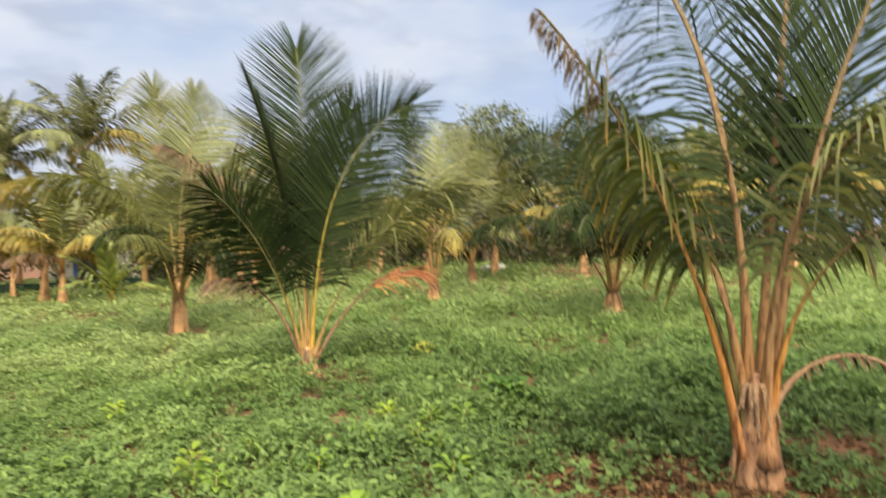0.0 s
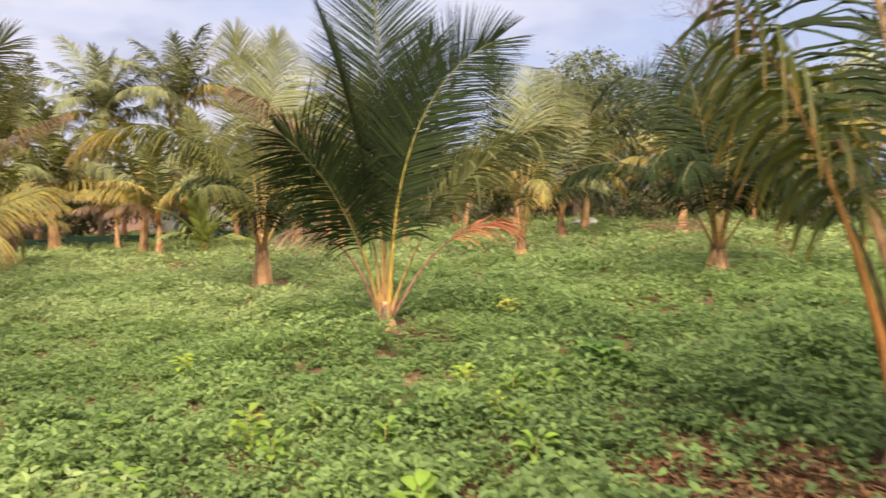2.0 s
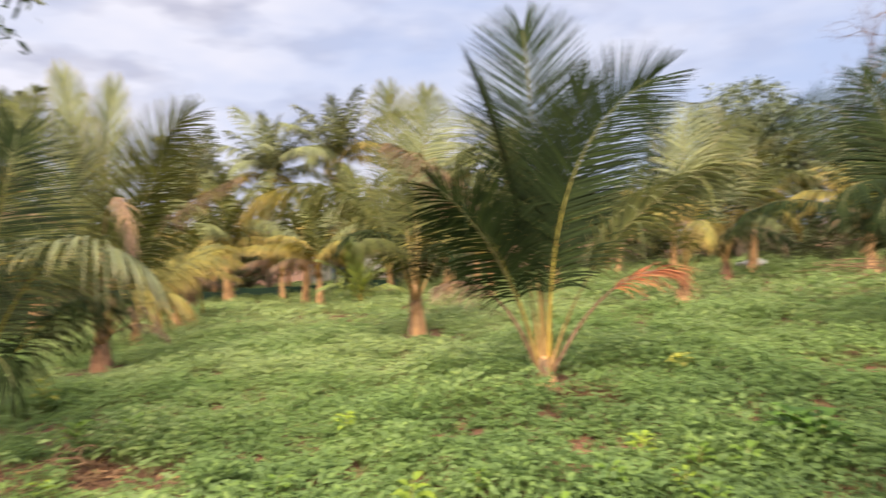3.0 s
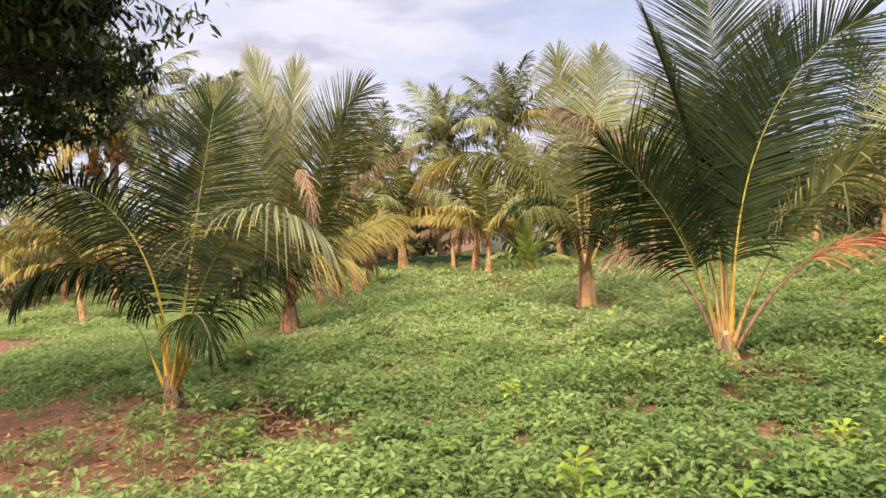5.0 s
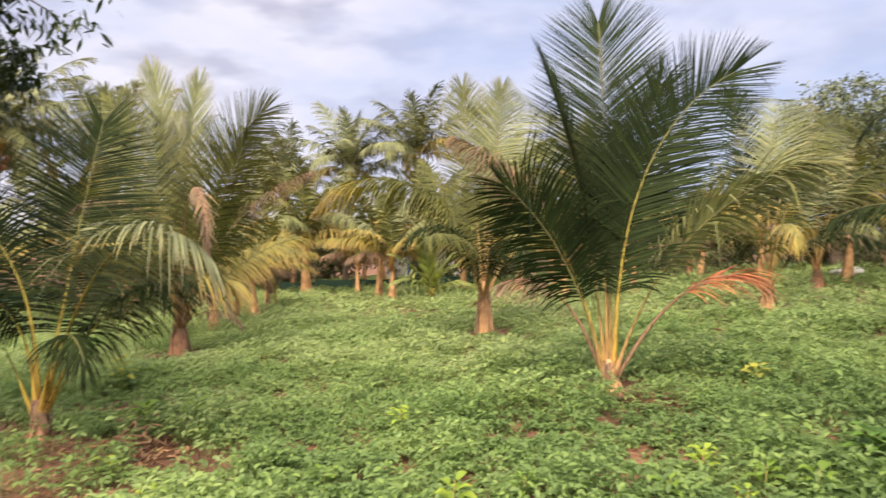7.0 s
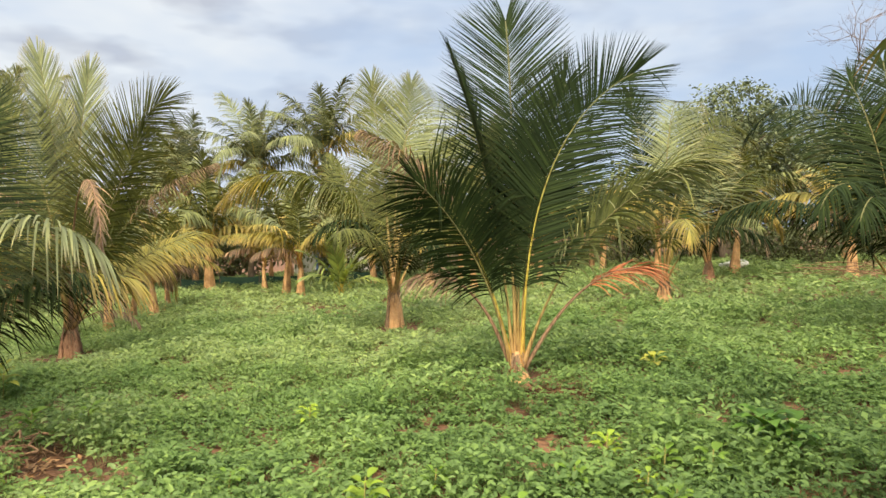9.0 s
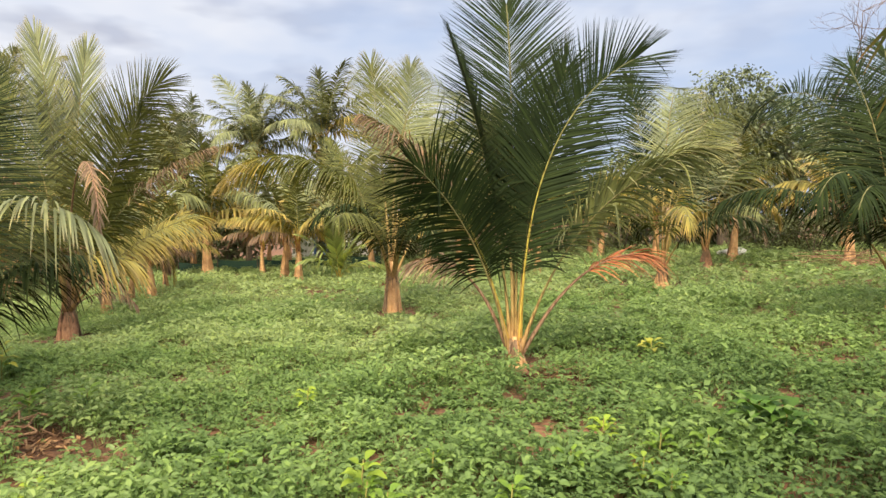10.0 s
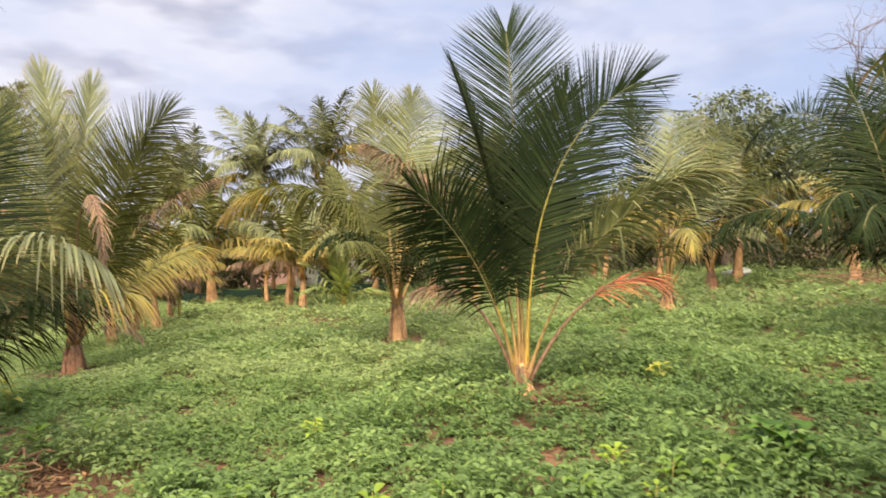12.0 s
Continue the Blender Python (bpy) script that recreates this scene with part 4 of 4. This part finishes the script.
def limbs(parent, starts_ends, material, name="limb"):
    for p0, p1, r in starts_ends:
        p0, p1 = np.array(p0, float), np.array(p1, float)
        t = np.linspace(0, 1, 8)[:, None]
        mid = np.array([0, 0, 0.12]) * np.linalg.norm(p1 - p0)
        pts = p0 + (p1 - p0) * t + mid * np.sin(t * np.pi)
        V, F, al = tube(pts, r * (1 - 0.75 * t[:, 0]), 7)
        part(name, make_mesh(name, V, F, material, True), parent)


def broad_tree(x, y, height, crown_r, seed, label, material, per=12, clumps=260, leaf=0.22, base_share=0.35, squash=0.8, bark=GREY_BARK, name="broadleaf_tree", slim=0.45, group="trees behind the palms", r=0.22):
    rng = np.random.default_rng(seed)
    t = thing(name, (x, y, float(ground_z(x, y))), label, "tree", group)
    top = np.array([rng.normal(0, 0.2), rng.normal(0, 0.2), height * 0.55])
    u = np.linspace(0, 1, 9)[:, None]
    V, F, al = tube(np.array([0, 0, -0.1]) + (top - np.array([0, 0, -0.1])) * u, r * (1.25 - 0.8 * u[:, 0]), 9)
    part("trunk", make_mesh("trunk", V, F, bark, True), t)
    lobes = []
    for k in range(9):
        a = 2.4 * k
        v = (k + 0.5) / 9
        rr = crown_r * math.sqrt(1 - (2 * v - 1) ** 2) * 0.62
        lobes.append(np.array([rr * math.cos(a), rr * math.sin(a), height * base_share + height * (1 - base_share) * (0.14 + 0.72 * v)]))
    limbs(t, [(top * rng.uniform(0.5, 0.95), lb, r * 0.45) for lb in lobes], bark)
    cs = []
    for lb in lobes:
        m = clumps // 9
        d = rng.normal(0, 1, (m, 3))
        d /= np.linalg.norm(d, axis=1)[:, None]
        cs.append(lb + d * (crown_r * 0.5 * rng.uniform(0.35, 1.12, m) ** 0.5)[:, None] * np.array([1, 1, squash]))
    V, F, al = leaf_cloud(np.concatenate(cs), per, leaf * 1.5, leaf, rng, slim)
    part("crown", make_mesh("crown", V, F, material, False, along=al), t)
    return t


broad_tree(2.0, 31.5, 7.0, 2.8, 301, "large grey-green broadleaf tree above the palms", HAZED_TREE_LEAF, 16, 1100, 0.17)
broad_tree(4.8, 33.0, 5.8, 2.8, 302, "green broadleaf tree behind the palms", HAZED_TREE_LEAF, 15, 800, 0.17)
broad_tree(7.6, 29.0, 5.4, 2.8, 303, "dense green broadleaf tree at the field's edge", HAZED_TREE_LEAF, 15, 800, 0.17)
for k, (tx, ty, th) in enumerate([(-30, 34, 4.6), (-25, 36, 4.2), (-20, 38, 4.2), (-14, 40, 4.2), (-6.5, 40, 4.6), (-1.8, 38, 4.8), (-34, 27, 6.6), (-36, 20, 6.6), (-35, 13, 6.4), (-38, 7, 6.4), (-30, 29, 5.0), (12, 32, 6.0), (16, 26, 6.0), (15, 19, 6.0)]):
    broad_tree(tx, ty, th, 2.9, 310 + k, "hazy green tree in the distant tree line", HAZED_HEDGE_LEAF, 10, 380, 0.34, 0.08)

# ---- mango tree over the near edge of the field ----
def mango_tree():
    rng = np.random.default_rng(400)
    t = thing("mango_tree", (-8.3, 2.6, float(ground_z(-8.3, 2.6))), "old mango tree with a dense dark crown of long hanging leaves", "tree")
    u = np.linspace(0, 1, 10)[:, None]
    V, F, al = tube(np.array([0, 0, -0.1]) + np.array([0.2, 0.1, 2.4]) * u, 0.26 * (1.2 - 0.5 * u[:, 0]), 10)
    part("trunk", make_mesh("trunk", V, F, GREY_BARK, True), t)
    fork = np.array([0.2, 0.1, 2.2])
    lobes = [(1.9, 1.0, 4.0, 0.70), (2.3, 1.3, 4.2, 0.45), (1.6, 1.4, 3.75, 0.5), (2.25, 1.3, 3.75, 0.4), (2.45, 1.6, 3.85, 0.3), (2.5, 1.5, 3.95, 0.35), (2.65, 1.7, 4.2, 0.3), (2.55, 1.55, 4.35, 0.4), (2.35, 1.25, 4.45, 0.45), (2.1, 0.2, 4.4, 0.9),
             (1.0, 0.6, 4.9, 1.3), (-0.4, 1.4, 4.7, 1.5), (-1.2, -0.8, 4.6, 1.7), (0.8, -1.4, 4.5, 1.6), (1.0, 1.9, 3.9, 0.7), (0.2, 2.4, 4.0, 0.9), (1.74, 1.88, 3.15, 0.45), (2.0, 2.15, 3.5, 0.4), (1.45, 1.5, 2.85, 0.42), (1.2, 1.4, 2.55, 0.35)]
    limbs(t, [(fork, lb[:3], 0.11) for lb in lobes] + [((2.2, 1.2, 3.9), (3.2, 2.4, 4.05), 0.03), ((2.2, 1.2, 4.0), (3.0, 2.1, 3.75), 0.02)], GREY_BARK)
    cs = []
    for lx, ly, lz, lr in lobes:
        m = int(260 * lr * lr) + 24
        d = rng.normal(0, 1, (m, 3))
        d /= np.linalg.norm(d, axis=1)[:, None]
        cs.append(np.array([lx, ly, lz]) + d * (lr * rng.uniform(0.2, 1.0, m) ** 0.4)[:, None] * np.array([1, 1, 0.8]))
    for px, py, pz, n in [(3.15, 2.35, 3.95, 5), (2.95, 2.05, 3.65, 5), (2.75, 1.9, 3.85, 6), (2.6, 1.9, 4.2, 8), (3.0, 2.2, 4.25, 6)]:
        cs.append(np.array([px, py, pz]) + rng.normal(0, 0.12, (n, 3)))
    V, F, al = leaf_cloud(np.concatenate(cs), 13, 0.10, 0.112, rng, 0.28, 0.6)
    part("crown", make_mesh("crown", V, F, MANGO_LEAF, False, along=al), t)


mango_tree()


# ---- undergrowth along the far edge ----
def bush(seed, height, r, label, material, leaf=0.17, clumps=150, name="bush"):
    rng = np.random.default_rng(seed)
    t = thing(name, (0, 0, 0), label, "bush", "undergrowth at the field's edge")
    stems = []
    for k in range(6):
        a = 2.4 * k
        tip = np.array([r * 0.6 * math.cos(a), r * 0.6 * math.sin(a), height * rng.uniform(0.55, 0.85)])
        stems.append(((0.06 * math.cos(a), 0.06 * math.sin(a), -0.05), tip, 0.03))
    limbs(t, stems, GREY_BARK, "stem")
    d = rng.normal(0, 1, (clumps, 3))
    d /= np.linalg.norm(d, axis=1)[:, None]
    c = np.array([0, 0, height * 0.5]) + d * rng.uniform(0.3, 1.0, clumps)[:, None] ** 0.5 * np.array([r, r, height * 0.5])
    c[:, 2] = np.maximum(c[:, 2], 0.08)
    V, F, al = leaf_cloud(c, 12, leaf * 1.6, leaf, rng, 0.5, 0.2)
    part("foliage", make_mesh("foliage", V, F, material, False, along=al), t)
    return t


DARK_LEAF = leaf_material("undergrowth_leaf", [(0.0, (0.07, 0.085, 0.04)), (1.0, (0.10, 0.115, 0.05))], rough=0.65, through_light=0.15)
er = random.Random(7)
put(bush(501, 2.4, 1.7, "dark green shrub in the undergrowth behind the palms", DARK_LEAF), [(x, 31.5 + er.uniform(-1.2, 1.2) - 0.12 * abs(x), er.uniform(0, 360), er.uniform(0.75, 1.1)) for x in (-33, -29.5, -26.5, -23, -14.2, -11.5, -8, -4.8, -2, 0.8, 3.4, 6.1, 8.6, 11.5)])
put(bush(502, 1.9, 1.5, "olive green shrub along the field's edge", HAZED_HEDGE_LEAF), [(x, 34.5 + er.uniform(-1, 1) - 0.15 * abs(x), er.uniform(0, 360), er.uniform(0.8, 1.3)) for x in (-36, -31, -27, -24, -15.6, -13, -9.5, -6.3, -3.2, 2.2, 4.8, 7.4, 10)])
put(bush(503, 1.7, 1.2, "dark shrub under the palms at the field's edge", DARK_LEAF, 0.12, 170), [(2.9, 26.2, 0, 0.9), (4.3, 25.6, 80, 0.95), (5.6, 24.2, 160, 0.9), (7.2, 20.0, 230, 1.1), (8.3, 20.8, 20, 1.2), (10.2, 18.8, 140, 1.3), (-33, 16.5, 0, 1.1), (-31.5, 20.5, 90, 1.2), (-34, 12.0, 200, 1.3), (-27.5, 20.5, 30, 1.0), (-26.5, 13.0, 60, 1.2), (-28.0, 9.5, 150, 1.4), (-24.0, 19.5, 250, 1.1), (-30.5, 16.5, 320, 1.4)])


# ---- young palm with no stem yet ----
def sprout_palm(x, y, seed):
    rng = np.random.default_rng(seed)
    p = thing("palm_sprout", (x, y, float(ground_z(x, y))), "small bright green palm sprout with upright fresh leaves", "palm tree")
    for k in range(9):
        v = k / 8
        row = Frond(137.5 * k, 89 - 42 * v, 2.0 - 0.3 * v, 12 + 70 * v, rng.uniform(-30, 30), 0.04 + 0.25 * v, "s", 0.25, 0.55, clasp=1.0)
        frond(p, (0.02 * math.cos(k), 0.02 * math.sin(k), 0.0), row, 17, rng, 0.035, 0.22, 0, "", 1.5)


sprout_palm(-8.75, 18.2, 610)


# ---- bare tree against the sky ----
def bare_tree(x, y, height, seed):
    rng = np.random.default_rng(seed)
    t = thing("bare_tree", (x, y, float(ground_z(x, y))), "leafless reddish tree with fine spreading twigs", "tree")
    stack = [(np.array([0, 0, -0.1]), np.array([-0.05, 0, 1.0]), height * 0.47, 0.075, 0)]
    while stack:
        p, d, ln, r, level = stack.pop()
        pts = [p]
        dd = d / np.linalg.norm(d)
        for _ in range(5):
            dd = dd + rng.normal(0, 0.09, 3) + np.array([0, 0, 0.03])
            dd /= np.linalg.norm(dd)
            pts.append(pts[-1] + dd * ln / 5)
        V, F, al = tube(pts, np.linspace(r, r * 0.6, 6), 5 if level else 8)
        part("trunk" if level == 0 else ("limb" if level < 3 else "twig"), make_mesh("branch", V, F, BARE_BARK, True), t)
        if level < 6:
            for k in range((3 if level < 4 else 2) if level else 4):
                q = pts[-1] if k < 2 else pts[3]
                nd = dd + rng.normal(0, 0.62, 3)
                stack.append((q, nd, ln * rng.uniform(0.5, 0.68), r * 0.6, level + 1))


bare_tree(6.4, 34.4, 11.5, 620)


# ---- small house glimpsed between the trunks ----
def box(cx, cy, cz, sx, sy, sz):
    V = [(cx + i * sx / 2, cy + j * sy / 2, cz + k * sz / 2) for i in (-1, 1) for j in (-1, 1) for k in (-1, 1)]
    F = [[0, 1, 3, 2], [4, 6, 7, 5], [0, 4, 5, 1], [2, 3, 7, 6], [0, 2, 6, 4], [1, 5, 7, 3]]
    return V, F


house = thing("house", (-18.6, 37.6, float(ground_z(-18.6, 37.6))), "small white house with red roof among the trees", "house")
V, F = box(0, 0, 1.05, 4.4, 3.0, 2.1)
part("wall", make_mesh("wall", V, F, WHITE_PAINT), house)
part("roof", make_mesh("roof", [(-2.5, -1.8, 2.0), (2.5, -1.8, 2.0), (2.5, 1.8, 2.0), (-2.5, 1.8, 2.0), (-2.5, 0, 2.8), (2.5, 0, 2.8)], [[0, 1, 5, 4], [2, 3, 4, 5], [0, 4, 3], [1, 2, 5], [0, 3, 2, 1]], RED_TILE), house)
V, F = box(-0.3, -1.53, 0.95, 0.9, 0.06, 1.9)
part("door", make_mesh("door", V, F, BLUE_SHEET), house)


# ---- green net fence at the far left ----
def net_fence(x0, y0, x1, y1, bays):
    f = thing("net_fence", (x0, y0, float(ground_z(x0, y0))), "low green garden net on thin wooden posts", "fence")
    for k in range(bays + 1):
        t = k / bays
        px, py = (x1 - x0) * t, (y1 - y0) * t
        pz = float(ground_z(x0 + px, y0 + py)) - float(ground_z(x0, y0))
        V, F, al = tube([(px, py, pz - 0.1), (px + 0.01, py, pz + 0.4), (px, py, pz + 0.68)], [0.025, 0.022, 0.018], 6)
        part("post", make_mesh("post", V, F, GREY_BARK, True), f)
        if k < bays:
            qx, qy = (x1 - x0) / bays, (y1 - y0) / bays
            V, F = [], []
            for i in range(15):
                u = i / 14
                for j in range(3):
                    V.append((px + qx * u, py + qy * u + 0.02 * math.sin(9 * u), pz + 0.04 + j * 0.26 - (0.05 * math.sin(math.pi * u) if j == 2 else 0)))
            for i in range(14):
                F += [[3 * i + j, 3 * i + 3 + j, 3 * i + 4 + j, 3 * i + 1 + j] for j in range(2)]
            part("net", make_mesh("net", V, F, NET, True), f)


net_fence(-33.0, 18.5, -22.0, 22.5, 6)
net_fence(-20.5, 26.0, -11.5, 27.5, 5)

# ---- white sack by the undergrowth ----
bm = bmesh.new()
bmesh.ops.create_icosphere(bm, subdivisions=3, radius=0.3)
for v in bm.verts:
    v.co = Vector((v.co.x * 1.5, v.co.y * 0.8, v.co.z * 0.45 + 0.04 * math.sin(9 * v.co.x) * math.cos(7 * v.co.y)))
me = bpy.data.meshes.new("white_sack")
bm.to_mesh(me)
bm.free()
me.materials.append(WHITE_PAINT)
me.shade_smooth()
sack = tagged(new("white_sack", me), "crumpled white sack lying on the ground by the shrubs", "sack")
sack.location = (1.78, 24.2, float(ground_z(1.78, 24.2)) + 0.24)


# ---- dry branches and leaf litter ----
def stick_heap(x, y, n, reach, tall, seed, label, name="brush_heap"):
    rng = np.random.default_rng(seed)
    t = thing(name, (x, y, float(ground_z(x, y))), label, "dry branches")
    for k in range(n):
        a, e = rng.uniform(0, 6.28), rng.uniform(-0.1, 0.6)
        c = rng.normal(0, reach * 0.35, 3) * np.array([1, 1, 0]) + np.array([0, 0, tall * rng.uniform(0.02, 0.7)])
        d = np.array([math.cos(a), math.sin(a), math.sin(e) * 0.5]) * reach * rng.uniform(0.3, 0.7)
        pts = [c - d, c - d * 0.3 + rng.normal(0, 0.03, 3), c + d * 0.4 + rng.normal(0, 0.03, 3), c + d]
        pts = [np.array([p[0], p[1], max(p[2], 0.01)]) for p in pts]
        V, F, al = tube(pts, np.array([0.008, 0.007, 0.006, 0.003]) * rng.uniform(0.6, 1.6), 5)
        part("stick", make_mesh("stick", V, F, STALK["d"], True, along=al), t)


stick_heap(4.0, 18.0, 60, 1.3, 0.7, 701, "heap of dry brown branches beside the palms")
stick_heap(-4.85, 5.05, 16, 0.28, 0.22, 702, "small tangle of dry bent stalks on the soil", "dry_stalks")
stick_heap(-6.2, 4.2, 9, 0.5, 0.05, 703, "few dry twigs scattered on bare soil", "fallen_twigs")


DARK_LITTER = leaf_material("dark_leaf_litter", [(0.0, (0.09, 0.055, 0.035)), (1.0, (0.15, 0.09, 0.06))], dark=0.4, light=1.5, rough=0.9, spec=0.1, through_light=0.05, glow=(1, 0.8, 0.6))


def litter(n, spots, seed, label, material=LITTER):
    rng = np.random.default_rng(seed)
    V, F = [], []
    for k in range(n):
        bx, by, hx, hy = spots[rng.integers(len(spots))]
        x, y = bx + rng.normal(0, hx * 0.55), by + rng.normal(0, hy * 0.55)
        a, ln, w = rng.uniform(0, 6.28), rng.uniform(0.03, 0.11), rng.uniform(0.004, 0.017)
        f, s = np.array([math.cos(a), math.sin(a), 0]), np.array([-math.sin(a), math.cos(a), 0])
        o = np.array([x, y, float(ground_z(x, y)) + 0.012])
        up = np.array([0, 0, 1.0])
        b0 = len(V)
        V += [o, o + f * ln * 0.4 + s * w + up * rng.uniform(0, 0.03), o + f * ln + up * rng.uniform(0, 0.04), o + f * ln * 0.4 - s * w + up * rng.uniform(0, 0.02), o + f * ln * 0.5 + up * 0.004]
        F += [[b0, b0 + 1, b0 + 4], [b0 + 1, b0 + 2, b0 + 4], [b0 + 4, b0 + 2, b0 + 3], [b0, b0 + 4, b0 + 3]]
    me = make_mesh("leaf_litter", V, F, material, False, along=np.tile([0, 0.4, 1, 0.4, 0.5], n))
    tagged(new("leaf_litter", me), label, "leaf litter", kind="stuff")


litter(1000, [(-6.1, 4.3, 1.6, 0.8), (-5.0, 4.75, 1.0, 0.5), (-7.8, 5.6, 1.2, 0.9), (-4.0, 4.0, 0.9, 0.6), (-4.3, 4.8, 1.0, 0.4), (-5.6, 3.6, 1.5, 0.6)], 711, "orange-brown fallen leaves scattered on bare red soil")
litter(9000, [(1.2, 3.8, 1.0, 0.6), (1.2, 3.8, 1.0, 0.6), (1.7, 3.5, 0.7, 0.4), (2.5, 3.7, 1.0, 0.6), (-2.3, 7.5, 0.6, 0.4), (-1.05, 7.25, 0.3, 0.2), (-3.0, 3.3, 0.8, 0.4), (0.3, 3.1, 0.6, 0.3)], 712, "dark brown leaf bits on bare soil", DARK_LITTER)


# ---- single plants that stand out of the weeds ----
def plant_material(name, c0, c1):
    return leaf_material(name, [(0.0, c0), (0.8, c1), (1.0, c1)], dark=0.8, light=1.2, rough=0.5, spec=0.25, glow=(1.1, 1.1, 0.5))


LIME = plant_material("lime_leaf", (0.26, 0.36, 0.05), (0.32, 0.42, 0.06))
FRESH = plant_material("fresh_leaf", (0.15, 0.25, 0.045), (0.19, 0.29, 0.05))
DEEP = plant_material("deep_green_leaf", (0.08, 0.155, 0.035), (0.10, 0.19, 0.04))
YELLOWED = plant_material("yellowed_leaf", (0.25, 0.29, 0.06), (0.34, 0.34, 0.08))


def leafy_weed(x, y, height, leaf, count, material, seed, label, slim=0.55):
    """A single broad-leaved plant: stem, side stalks and separate leaves with a fold along the midrib."""
    rng = np.random.default_rng(seed)
    p = thing("weed_plant", (x, y, float(ground_z(x, y))), label, "weed")
    V, F, al = tube([(0, 0, -0.02), (0.01, 0.0, height * 0.5), (0.015, 0.01, height * 0.92)], [0.006, 0.005, 0.003], 6)
    part("stem", make_mesh("stem", V, F, STALK["g"], True, along=al * 0 + 0.6), p)
    u = np.linspace(0, 1, 7)
    wide = np.sin(np.pi * np.clip(u, 0.02, 1) ** 0.75) * 0.5 * slim
    for k in range(count):
        a, v = 2.4 * k + rng.normal(0, 0.2), 0.50 + 0.50 * (k + 0.5) / count
        ln = leaf * rng.uniform(0.75, 1.15) * (1.15 - 0.35 * v)
        rise = 0.15 + 0.75 * v + rng.normal(0, 0.12)
        f = np.array([math.cos(a), math.sin(a), 0.0])
        s = np.array([-math.sin(a), math.cos(a), 0.0])
        start = np.array([0.01, 0.005, height * v * 0.9]) + f * 0.03
        mid = start + f[None, :] * (u * ln * math.cos(rise * 0.6))[:, None] + np.array([0, 0, 1.0]) * (ln * (math.sin(rise) * u - 0.55 * u * u))[:, None]
        edge = s[None, :] * (wide * ln)[:, None] + np.array([0, 0, 1.0]) * (wide * ln * 0.28)[:, None]
        edge2 = -s[None, :] * (wide * ln)[:, None] + np.array([0, 0, 1.0]) * (wide * ln * 0.28)[:, None]
        V = np.concatenate([mid + edge, mid, mid + edge2])
        F = [[i, i + 1, i + 8, i + 7] for i in range(6)] + [[i + 7, i + 8, i + 15, i + 14] for i in range(6)]
        part("leaf", make_mesh("leaf", V, F, material, True, along=np.tile(u, 3)), p)


for k, (wx, wy, tall, leaf, count, mat, label) in enumerate([
    (-1.57, 4.22, 0.30, 0.13, 12, LIME, "bright lime-green weed standing above the others"),
    (-1.33, 3.98, 0.24, 0.11, 12, FRESH, "fresh green leafy weed in the field"),
    (0.46, 5.50, 0.34, 0.22, 16, DEEP, "dark green broad-leaved plant among paler weeds"),
    (0.60, 5.42, 0.30, 0.20, 12, DEEP, "dark green broad-leaved plant among paler weeds"),
    (-0.23, 8.22, 0.24, 0.17, 9, YELLOWED, "yellowing broad-leaved weed in the field"),
    (-3.43, 3.90, 0.16, 0.10, 8, LIME, "lime-green seedling beside bare soil"),
    (-4.30, 4.30, 0.18, 0.11, 8, LIME, "lime-green seedling by dry stalks"),
    (-7.00, 6.60, 0.50, 0.17, 12, YELLOWED, "yellowing spindly weed near the palm row"),
    (-5.10, 5.30, 0.32, 0.18, 14, FRESH, "green broad-leaved plant at a palm's foot"),
    (-4.75, 5.55, 0.30, 0.17, 12, FRESH, "green broad-leaved plant at a palm's foot"),
    (-0.45, 3.35, 0.26, 0.14, 12, FRESH, "large-leaved green weed beside the path"),
    (-2.75, 5.75, 0.26, 0.10, 14, LIME, "lime-green weed tuft in the field"),
    (0.05, 4.00, 0.22, 0.12, 10, FRESH, "broad-leaved green weed in the field"),
    (-1.9, 3.55, 0.22, 0.11, 10, FRESH, "fresh green leafy weed in the field"),
    (-2.5, 4.37, 0.22, 0.10, 10, FRESH, "fresh green leafy weed in the field"),
    (-0.56, 4.70, 0.24, 0.100, 12, FRESH, "fresh green leafy weed in a lush patch"),
    (-0.04, 4.44, 0.24, 0.110, 14, FRESH, "fresh green leafy weed in a lush patch"),
    (0.15, 4.99, 0.26, 0.120, 13, FRESH, "fresh green leafy weed in a lush patch"),
    (-0.78, 4.24, 0.22, 0.100, 12, FRESH, "fresh green leafy weed in a lush patch"),
    (-0.44, 5.30, 0.24, 0.095, 14, LIME, "lime-green leafy weed in a lush patch"),
    (-0.18, 4.70, 0.22, 0.090, 12, LIME, "lime-green leafy weed in a lush patch"),
    (-1.52, 4.16, 0.20, 0.090, 12, FRESH, "fresh green leafy weed in a lush patch"),
    (-1.31, 4.59, 0.22, 0.090, 12, FRESH, "fresh green leafy weed in a lush patch"),
    (-0.10, 5.06, 0.24, 0.100, 13, FRESH, "fresh green leafy weed in a lush patch"),
]):
    leafy_weed(wx, wy, tall, leaf, count, mat, 800 + k, label)
